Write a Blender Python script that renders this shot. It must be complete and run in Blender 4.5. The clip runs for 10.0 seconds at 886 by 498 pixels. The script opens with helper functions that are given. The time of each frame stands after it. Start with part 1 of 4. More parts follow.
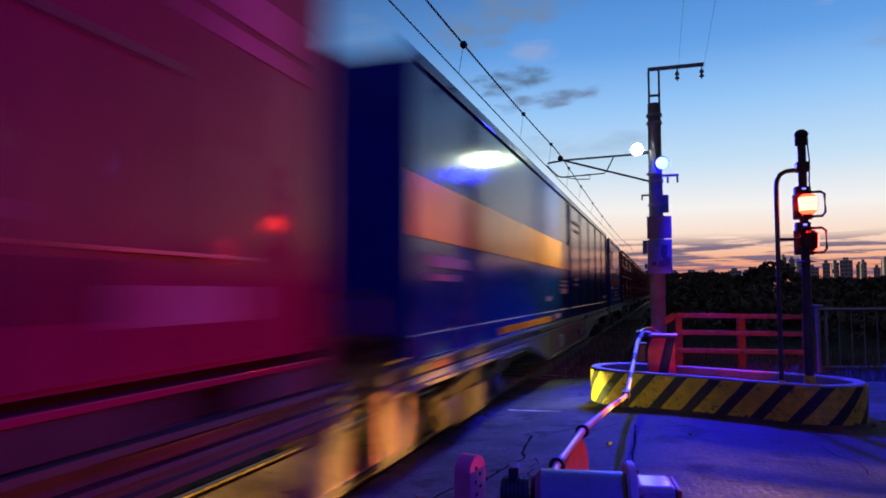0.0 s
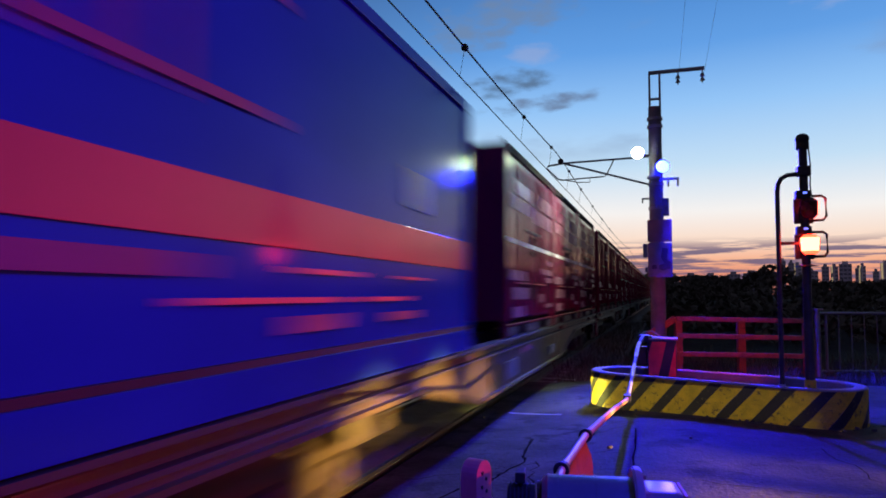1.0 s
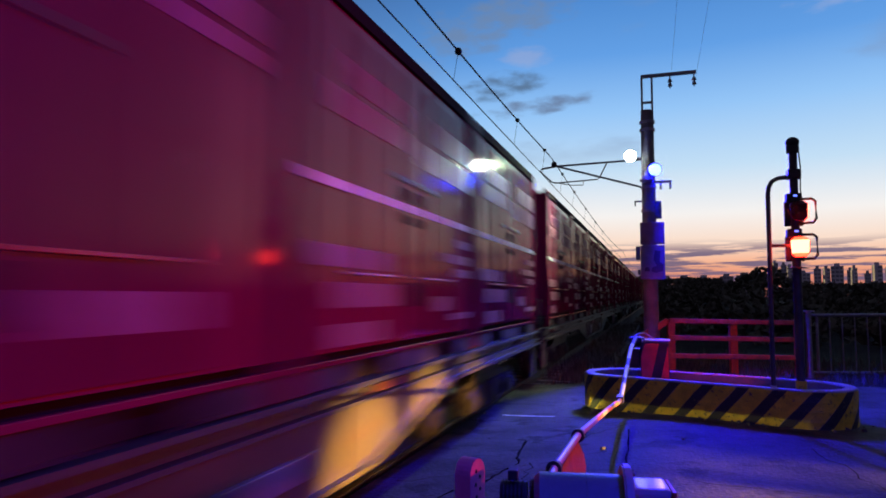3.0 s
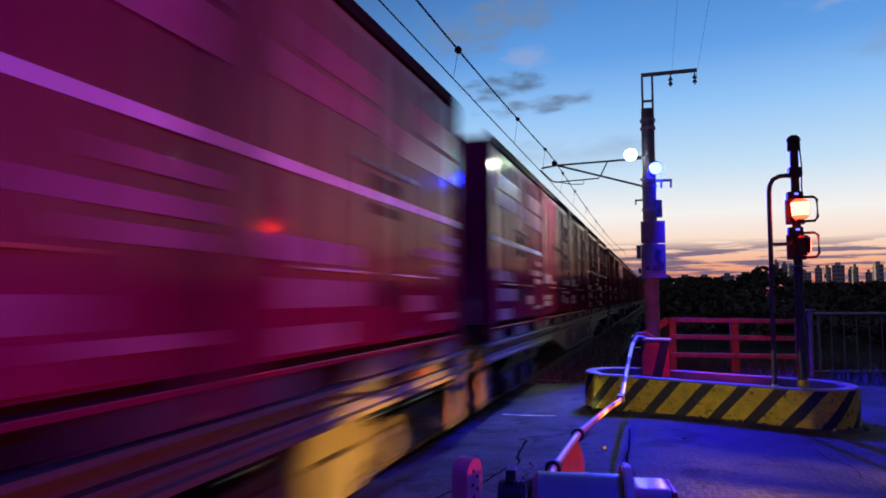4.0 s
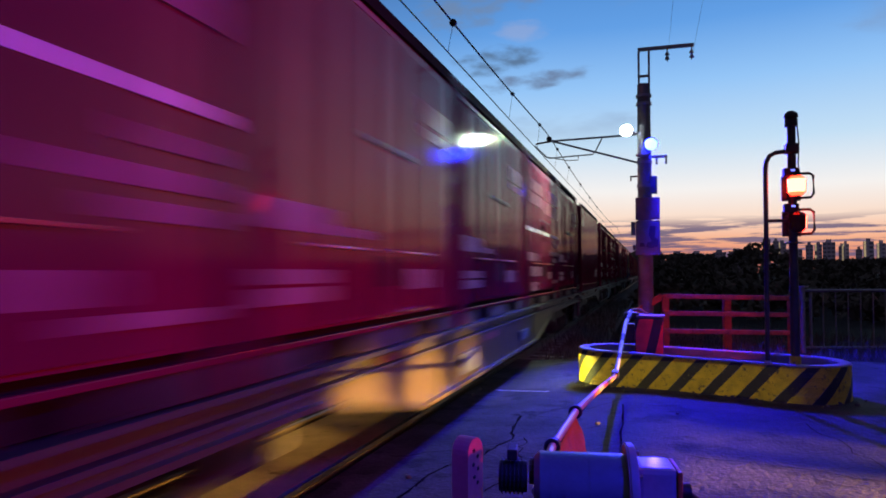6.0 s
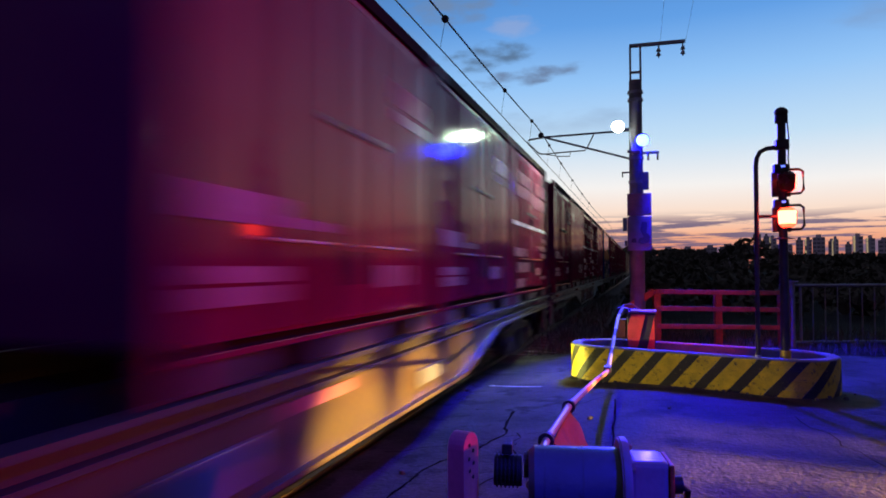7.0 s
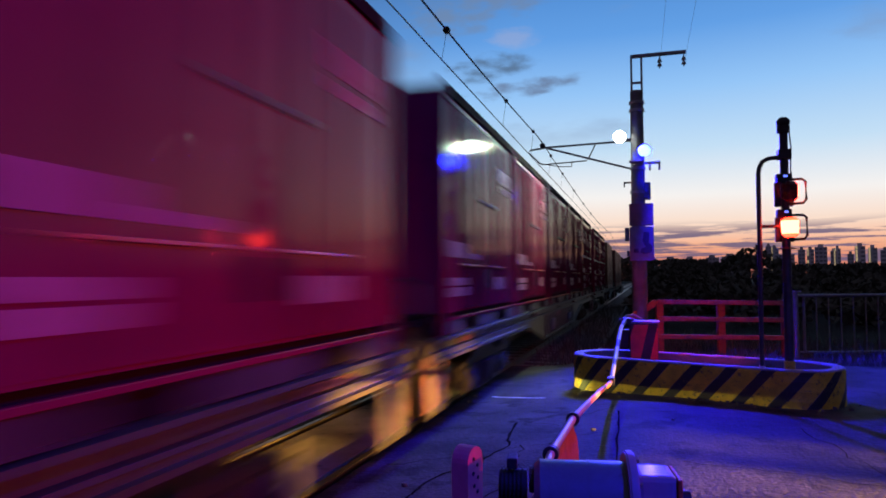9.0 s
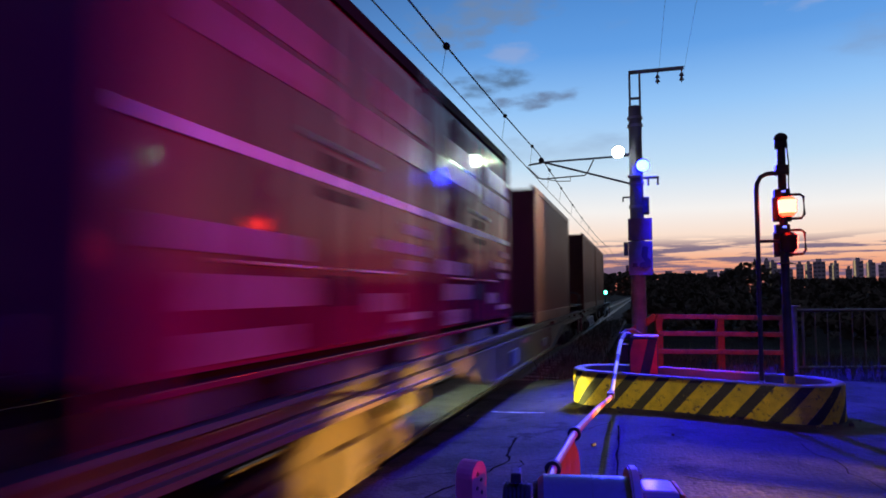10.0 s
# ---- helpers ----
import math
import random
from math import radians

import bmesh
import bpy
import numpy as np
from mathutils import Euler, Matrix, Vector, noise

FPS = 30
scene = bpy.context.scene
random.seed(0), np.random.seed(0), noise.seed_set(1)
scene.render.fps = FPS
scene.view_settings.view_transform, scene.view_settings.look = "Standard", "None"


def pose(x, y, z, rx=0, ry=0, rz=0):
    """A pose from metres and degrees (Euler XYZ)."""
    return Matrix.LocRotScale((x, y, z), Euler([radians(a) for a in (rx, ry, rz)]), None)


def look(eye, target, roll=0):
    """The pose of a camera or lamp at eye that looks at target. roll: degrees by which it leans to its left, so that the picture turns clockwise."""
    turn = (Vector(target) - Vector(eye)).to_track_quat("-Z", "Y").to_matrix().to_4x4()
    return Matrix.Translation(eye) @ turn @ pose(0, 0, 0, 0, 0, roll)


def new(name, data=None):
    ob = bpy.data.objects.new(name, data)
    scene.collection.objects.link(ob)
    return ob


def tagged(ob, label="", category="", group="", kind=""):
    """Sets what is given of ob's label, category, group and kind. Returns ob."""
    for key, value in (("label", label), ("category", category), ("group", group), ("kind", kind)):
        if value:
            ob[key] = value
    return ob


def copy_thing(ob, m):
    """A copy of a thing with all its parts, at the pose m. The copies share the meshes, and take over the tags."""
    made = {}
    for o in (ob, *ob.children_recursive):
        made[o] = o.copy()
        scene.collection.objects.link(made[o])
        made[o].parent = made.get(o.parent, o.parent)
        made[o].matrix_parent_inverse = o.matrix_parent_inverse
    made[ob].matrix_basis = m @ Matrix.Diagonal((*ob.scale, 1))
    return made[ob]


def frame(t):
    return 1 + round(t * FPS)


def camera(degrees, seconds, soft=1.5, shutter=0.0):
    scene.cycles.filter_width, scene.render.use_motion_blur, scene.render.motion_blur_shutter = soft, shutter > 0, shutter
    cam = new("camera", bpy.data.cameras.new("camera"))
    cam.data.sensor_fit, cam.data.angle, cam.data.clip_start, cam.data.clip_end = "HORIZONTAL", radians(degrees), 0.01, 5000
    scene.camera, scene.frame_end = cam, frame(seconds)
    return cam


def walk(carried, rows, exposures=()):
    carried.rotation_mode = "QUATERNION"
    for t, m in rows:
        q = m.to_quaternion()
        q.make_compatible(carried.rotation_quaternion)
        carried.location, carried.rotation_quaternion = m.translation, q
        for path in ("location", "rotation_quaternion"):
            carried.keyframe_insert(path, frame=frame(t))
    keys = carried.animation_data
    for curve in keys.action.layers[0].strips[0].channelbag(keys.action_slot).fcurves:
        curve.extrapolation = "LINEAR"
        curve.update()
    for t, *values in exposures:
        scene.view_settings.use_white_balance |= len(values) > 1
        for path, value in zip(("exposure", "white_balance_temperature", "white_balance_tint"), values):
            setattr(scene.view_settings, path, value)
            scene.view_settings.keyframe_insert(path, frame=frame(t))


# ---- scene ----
cam = camera(66.6, 10.0, soft=1.75, shutter=0.75)
PATH = [
    (0, (0.017, 0.005, 1.61), (-0.605, 1.902, 1.736), -0.1),
    (0.5, (0.012, 0.022, 1.609), (-0.606, 1.92, 1.74), -0.1),
    (1, (-0.001, 0.001, 1.615), (-0.621, 1.898, 1.748), 0.1),
    (1.5, (-0.001, -0.02, 1.614), (-0.622, 1.876, 1.754), -0.1),
    (2, (0.002, -0.03, 1.613), (-0.602, 1.872, 1.75), 0.0),
    (2.5, (0.008, -0.039, 1.615), (-0.594, 1.863, 1.756), -0.0),
    (4, (0.012, -0.007, 1.607), (-0.593, 1.895, 1.747), -0.1),
    (4.5, (0.001, 0.03, 1.604), (-0.608, 1.932, 1.711), -0.1),
    (5, (-0.004, 0.04, 1.609), (-0.611, 1.944, 1.703), -0.1),
    (5.5, (-0.018, 0.044, 1.607), (-0.618, 1.95, 1.689), -0.0),
    (7, (-0.021, 0.017, 1.61), (-0.586, 1.935, 1.668), -0.2),
    (7.5, (-0.024, 0.018, 1.613), (-0.592, 1.934, 1.695), -0.2),
    (8, (-0.025, 0.019, 1.61), (-0.597, 1.933, 1.699), -0.2),
    (8.5, (-0.027, 0.026, 1.612), (-0.6, 1.941, 1.699), -0.3),
    (9, (-0.03, 0.032, 1.612), (-0.599, 1.947, 1.701), -0.3),
    (9.5, (-0.031, 0.022, 1.614), (-0.594, 1.938, 1.731), -0.1),
    (10, (-0.038, 0.009, 1.616), (-0.602, 1.923, 1.746), -0.2),
]
walk(cam, [(t, look(eye, target, roll)) for t, eye, target, roll in PATH])

# ---- world and light ----
SUNSET = Vector((0.10, 0.99, 0.0)).normalized()


def make_world():
    world = bpy.data.worlds.new("dusk_sky")
    scene.world = world
    world.use_nodes = True
    nt = world.node_tree
    nt.nodes.clear()
    N, L = nt.nodes.new, nt.links.new
    out, bg = N("ShaderNodeOutputWorld"), N("ShaderNodeBackground")
    co = N("ShaderNodeTexCoord")
    sep = N("ShaderNodeSeparateXYZ")
    L(co.outputs["Generated"], sep.inputs[0])
    ramp = N("ShaderNodeValToRGB")
    stops = [(0.0, (0.30, 0.09, 0.08)), (0.024, (0.74, 0.25, 0.17)), (0.045, (0.92, 0.44, 0.27)), (0.074, (0.96, 0.72, 0.58)), (0.115, (0.92, 0.89, 0.87)),
             (0.18, (0.55, 0.74, 0.92)), (0.26, (0.30, 0.56, 0.93)), (0.335, (0.125, 0.35, 0.79)), (0.42, (0.07, 0.24, 0.62)), (0.60, (0.03, 0.10, 0.30)), (1.0, (0.012, 0.03, 0.10))]
    els = ramp.color_ramp.elements
    els[0].position, els[0].color = stops[0][0], (*stops[0][1], 1)
    els[1].position, els[1].color = stops[-1][0], (*stops[-1][1], 1)
    for p, c in stops[1:-1]:
        e = els.new(p)
        e.color = (*c, 1)
    L(sep.outputs["Z"], ramp.inputs[0])
    # the glow of the sunset fades towards the night side
    dot = N("ShaderNodeVectorMath")
    dot.operation = "DOT_PRODUCT"
    dot.inputs[1].default_value = SUNSET
    L(co.outputs["Generated"], dot.inputs[0])
    fade = N("ShaderNodeMapRange")
    fade.inputs["From Min"].default_value, fade.inputs["From Max"].default_value = 0.55, 0.90
    fade.inputs["To Min"].default_value, fade.inputs["To Max"].default_value = 0.0, 1.0
    L(dot.outputs["Value"], fade.inputs["Value"])
    dim = N("ShaderNodeMix")
    dim.data_type = "RGBA"
    dim.inputs["A"].default_value = (0.045, 0.038, 0.075, 1)
    L(fade.outputs["Result"], dim.inputs["Factor"])
    L(ramp.outputs["Color"], dim.inputs["B"])

    def clouds(prev, scale, squash, lo, hi, zlo, zhi, colour, amount, off):
        mp = N("ShaderNodeMapping")
        mp.inputs["Scale"].default_value = (scale, scale, scale * squash)
        mp.inputs["Location"].default_value = off
        L(co.outputs["Generated"], mp.inputs["Vector"])
        no = N("ShaderNodeTexNoise")
        no.inputs["Scale"].default_value, no.inputs["Detail"].default_value, no.inputs["Roughness"].default_value = 1.0, 7.0, 0.55
        L(mp.outputs[0], no.inputs["Vector"])
        cut = N("ShaderNodeMapRange")
        cut.interpolation_type = "SMOOTHSTEP"
        cut.inputs["From Min"].default_value, cut.inputs["From Max"].default_value = lo, hi
        L(no.outputs["Fac"], cut.inputs["Value"])
        up = N("ShaderNodeMapRange")
        up.interpolation_type = "SMOOTHSTEP"
        up.inputs["From Min"].default_value, up.inputs["From Max"].default_value = zlo[0], zlo[1]
        L(sep.outputs["Z"], up.inputs["Value"])
        dn = N("ShaderNodeMapRange")
        dn.interpolation_type = "SMOOTHSTEP"
        dn.inputs["From Min"].default_value, dn.inputs["From Max"].default_value = zhi[0], zhi[1]
        dn.inputs["To Min"].default_value, dn.inputs["To Max"].default_value = 1.0, 0.0
        L(sep.outputs["Z"], dn.inputs["Value"])
        m1, m2, m3 = N("ShaderNodeMath"), N("ShaderNodeMath"), N("ShaderNodeMath")
        for m in (m1, m2, m3):
            m.operation = "MULTIPLY"
        L(cut.outputs[0], m1.inputs[0])
        L(up.outputs[0], m1.inputs[1])
        L(m1.outputs[0], m2.inputs[0])
        L(dn.outputs[0], m2.inputs[1])
        L(m2.outputs[0], m3.inputs[0])
        m3.inputs[1].default_value = amount
        mix = N("ShaderNodeMix")
        mix.data_type = "RGBA"
        mix.inputs["B"].default_value = (*colour, 1)
        L(m3.outputs[0], mix.inputs["Factor"])
        L(prev, mix.inputs["A"])
        return mix.outputs["Result"]

    col = dim.outputs["Result"]
    col = clouds(col, 8.0, 15.0, 0.465, 0.55, (0.008, 0.022), (0.058, 0.082), (0.13, 0.11, 0.21), 0.9, (3.1, 0.4, 1.7))
    col = clouds(col, 3.0, 3.2, 0.55, 0.70, (0.16, 0.24), (0.9, 1.0), (0.22, 0.30, 0.46), 0.5, (0.3, 5.2, 2.4))

    def cloud_bank(prev, bearing, height, wide, tall, lean, colour, amount, seed):
        """One drifting bank of cloud: an oval with a frayed edge."""
        a, e = radians(bearing), radians(height)
        mid = Vector((math.sin(a) * math.cos(e), math.cos(a) * math.cos(e), math.sin(e)))
        side = Vector((math.cos(a), -math.sin(a), 0))
        up = side.cross(mid).normalized()
        c, s = math.cos(radians(lean)), math.sin(radians(lean))
        ax, ay = (side * c + up * s) / radians(wide), (up * c - side * s) / radians(tall)
        d1, d2 = N("ShaderNodeVectorMath"), N("ShaderNodeVectorMath")
        offs = []
        for d, v in ((d1, ax), (d2, ay)):
            d.operation = "DOT_PRODUCT"
            d.inputs[1].default_value = v
            L(co.outputs["Generated"], d.inputs[0])
            m = N("ShaderNodeMath")
            m.operation = "SUBTRACT"
            L(d.outputs["Value"], m.inputs[0])
            m.inputs[1].default_value = v.dot(mid)
            q = N("ShaderNodeMath")
            q.operation = "POWER"
            ab = N("ShaderNodeMath")
            ab.operation = "ABSOLUTE"
            L(m.outputs[0], ab.inputs[0])
            L(ab.outputs[0], q.inputs[0])
            q.inputs[1].default_value = 2.0
            offs.append(q)
        add = N("ShaderNodeMath")
        add.operation = "ADD"
        L(offs[0].outputs[0], add.inputs[0])
        L(offs[1].outputs[0], add.inputs[1])
        no = N("ShaderNodeTexNoise")
        no.inputs["Scale"].default_value, no.inputs["Detail"].default_value = 24.0, 8.0
        mp = N("ShaderNodeMapping")
        mp.inputs["Location"].default_value = (seed, seed * 0.7, 0)
        mp.inputs["Scale"].default_value = (1, 1, 2.6)
        L(co.outputs["Generated"], mp.inputs["Vector"])
        L(mp.outputs[0], no.inputs["Vector"])
        fr = N("ShaderNodeMath")
        fr.operation = "MULTIPLY_ADD"
        L(no.outputs["Fac"], fr.inputs[0])
        fr.inputs[1].default_value = -4.5
        L(add.outputs[0], fr.inputs[2])
        cut = N("ShaderNodeMapRange")
        cut.interpolation_type = "SMOOTHSTEP"
        cut.inputs["From Min"].default_value, cut.inputs["From Max"].default_value = -2.7, -0.9
        cut.inputs["To Min"].default_value, cut.inputs["To Max"].default_value = amount, 0.0
        L(fr.outputs[0], cut.inputs["Value"])
        mix = N("ShaderNodeMix")
        mix.data_type = "RGBA"
        mix.inputs["B"].default_value = (*colour, 1)
        L(cut.outputs[0], mix.inputs["Factor"])
        L(prev, mix.inputs["A"])
        return mix.outputs["Result"]

    col = cloud_bank(col, -11.9, 17.5, 3.4, 1.2, 2, (0.09, 0.15, 0.25), 0.85, 1.3)
    col = cloud_bank(col, -9.3, 15.9, 4.6, 0.7, 8, (0.13, 0.17, 0.28), 0.85, 4.1)
    col = cloud_bank(col, -13.0, 22.6, 6.0, 2.2, 12, (0.17, 0.24, 0.37), 0.7, 7.7)
    col = cloud_bank(col, -10.0, 19.8, 2.2, 0.8, 0, (0.50, 0.45, 0.52), 0.3, 9.2)
    col = cloud_bank(col, 15.0, 22.0, 4.0, 1.2, 10, (0.42, 0.46, 0.66), 0.4, 2.9)
    L(col, bg.inputs["Color"])
    bg.inputs["Strength"].default_value = 1.0
    L(bg.outputs[0], out.inputs[0])


make_world()


def spot(name, eye, target, watts, colour, cone, radius, blend=0.4):
    d = bpy.data.lights.new(name, "SPOT")
    d.energy, d.color, d.spot_size, d.spot_blend, d.shadow_soft_size = watts, colour, radians(cone), blend, radius
    ob = new(name, d)
    ob.matrix_world = look(eye, target)
    return ob


WHITE_LAMP, BLUE_LAMP = (-0.42, 13.05, 4.27), (0.02, 13.0, 3.98)
spot("white_flood_light", (-0.46, 12.90, 4.22), (-2.6, 11.2, 2.5), 650, (0.80, 1.0, 0.58), 104, 0.05, 0.8)
spot("blue_flood_light", (0.02, 12.84, 3.94), (2.4, 9.5, 0.0), 4300, (0.014, 0.008, 1.0), 110, 0.05, 0.35)
spot("blue_crossing_light", (2.6, -0.9, 4.3), (-1.3, 3.2, 0.4), 800, (0.010, 0.004, 1.0), 86, 0.08)
# cars waiting on both sides of the crossing
spot("far_headlight", (-12.0, 7.75, 0.20), (-1.0, 9.80, 0.36), 15000, (1.0, 0.96, 0.20), 6.4, 0.05, 0.35)
spot("far_headlight", (-12.0, 8.0, 0.22), (0.2, 9.5, 0.34), 2600, (1.0, 0.86, 0.20), 16, 0.05, 0.7)
for y, watts in ((4.25, 60000), (5.6, 64000), (7.0, 22000)):
    spot("near_headlight", (8.5, 3.0 + 0.25 * y, 0.62), (-1.86, y, 0.32), watts, (1.0, 0.50, 0.075), 9.2, 0.12, 0.85)
spot("near_warning_light", (6.66, 4.05, 2.30), (-1.9, 3.3, 1.1), 1350, (1.0, 0.010, 0.045), 54, 0.20, 1.0)
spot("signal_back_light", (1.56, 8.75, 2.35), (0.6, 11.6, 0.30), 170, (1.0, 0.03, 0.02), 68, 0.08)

# ---- materials ----


def material(name, base, rough=0.6, metal=0.0, var=0.25, scale=6.0, fine=60.0, bump=0.15, coat=0.0, dirt=None, dirt_at=0.56, per=0.0, emit=None, strength=0.0, stretch=(1, 1, 1), transmission=0.0, ripple=0.0, spec=0.5, rvar=0.13):
    """A painted, worn or bare surface: two scales of mottling, dirt and relief in the object's own space."""
    m = bpy.data.materials.new(name)
    m.use_nodes = True
    nt = m.node_tree
    N, L = nt.nodes.new, nt.links.new
    b = nt.nodes["Principled BSDF"]
    co = N("ShaderNodeTexCoord")
    mp = N("ShaderNodeMapping")
    mp.inputs["Scale"].default_value = stretch
    L(co.outputs["Object"], mp.inputs["Vector"])
    info = N("ShaderNodeObjectInfo")
    shift = N("ShaderNodeVectorMath")
    shift.operation = "MULTIPLY_ADD"
    shift.inputs[1].default_value = (17.0, 11.0, 23.0)
    L(info.outputs["Random"], shift.inputs[0])
    L(mp.outputs[0], shift.inputs[2])
    big, small = N("ShaderNodeTexNoise"), N("ShaderNodeTexNoise")
    for n, s, d in ((big, scale, 6.0), (small, fine, 3.0)):
        n.inputs["Scale"].default_value, n.inputs["Detail"].default_value = s, d
        L(shift.outputs[0], n.inputs["Vector"])
    ramp = N("ShaderNodeMapRange")
    ramp.inputs["From Min"].default_value, ramp.inputs["From Max"].default_value = 0.3, 0.7
    ramp.inputs["To Min"].default_value, ramp.inputs["To Max"].default_value = 1 - var, 1 + var
    L(big.outputs["Fac"], ramp.inputs["Value"])
    grain = N("ShaderNodeMapRange")
    grain.inputs["To Min"].default_value, grain.inputs["To Max"].default_value = 1 - var * 0.7, 1 + var * 0.7
    L(small.outputs["Fac"], grain.inputs["Value"])
    mul = N("ShaderNodeMath")
    mul.operation = "MULTIPLY"
    L(ramp.outputs[0], mul.inputs[0])
    L(grain.outputs[0], mul.inputs[1])
    last = mul.outputs[0]
    if per:
        pr = N("ShaderNodeMapRange")
        pr.inputs["To Min"].default_value, pr.inputs["To Max"].default_value = 1 - per, 1 + per
        L(info.outputs["Random"], pr.inputs["Value"])
        mu = N("ShaderNodeMath")
        mu.operation = "MULTIPLY"
        L(last, mu.inputs[0])
        L(pr.outputs[0], mu.inputs[1])
        last = mu.outputs[0]
    tint = N("ShaderNodeVectorMath")
    tint.operation = "SCALE"
    tint.inputs[0].default_value = base
    L(last, tint.inputs["Scale"])
    colour = tint.outputs[0]
    if dirt:
        dn = N("ShaderNodeTexNoise")
        dn.inputs["Scale"].default_value, dn.inputs["Detail"].default_value, dn.inputs["Roughness"].default_value = scale * 1.7, 8.0, 0.65
        L(shift.outputs[0], dn.inputs["Vector"])
        dm = N("ShaderNodeMapRange")
        dm.interpolation_type = "SMOOTHSTEP"
        dm.inputs["From Min"].default_value, dm.inputs["From Max"].default_value = dirt_at, dirt_at + 0.12
        L(dn.outputs["Fac"], dm.inputs["Value"])
        mix = N("ShaderNodeMix")
        mix.data_type = "RGBA"
        mix.inputs["B"].default_value = (*dirt, 1)
        L(dm.outputs[0], mix.inputs["Factor"])
        L(colour, mix.inputs["A"])
        colour = mix.outputs["Result"]
    L(colour, b.inputs["Base Color"])
    rr = N("ShaderNodeMapRange")
    rr.inputs["To Min"].default_value, rr.inputs["To Max"].default_value = max(rough - rvar, 0.03), min(rough + rvar, 1)
    L(big.outputs["Fac"], rr.inputs["Value"])
    L(rr.outputs[0], b.inputs["Roughness"])
    b.inputs["Metallic"].default_value = metal
    b.inputs["Specular IOR Level"].default_value = spec
    b.inputs["Coat Weight"].default_value = coat
    b.inputs["Coat Roughness"].default_value = 0.12
    b.inputs["Transmission Weight"].default_value = transmission
    if bump:
        bp = N("ShaderNodeBump")
        bp.inputs["Strength"].default_value, bp.inputs["Distance"].default_value = bump, 0.02
        ad = N("ShaderNodeMath")
        ad.inputs[1].default_value = 0.0
        ad.operation = "ADD"
        L(small.outputs["Fac"], ad.inputs[0])
        L(big.outputs["Fac"], ad.inputs[1])
        L(ad.outputs[0], bp.inputs["Height"])
        L(bp.outputs[0], b.inputs["Normal"])
    if ripple:
        rm = N("ShaderNodeMapping")
        rm.inputs["Scale"].default_value = (0.0, 7.0, 0.10)
        L(co.outputs["Object"], rm.inputs["Vector"])
        rn = N("ShaderNodeTexNoise")
        rn.inputs["Scale"].default_value, rn.inputs["Detail"].default_value = 1.0, 2.0
        L(rm.outputs[0], rn.inputs["Vector"])
        rp = N("ShaderNodeBump")
        rp.inputs["Strength"].default_value, rp.inputs["Distance"].default_value = 1.0, ripple
        L(rn.outputs["Fac"], rp.inputs["Height"])
        if bump:
            L(bp.outputs[0], rp.inputs["Normal"])
        L(rp.outputs[0], b.inputs["Normal"])
    if emit:
        b.inputs["Emission Color"].default_value = (*emit, 1)
        b.inputs["Emission Strength"].default_value = strength
    return m


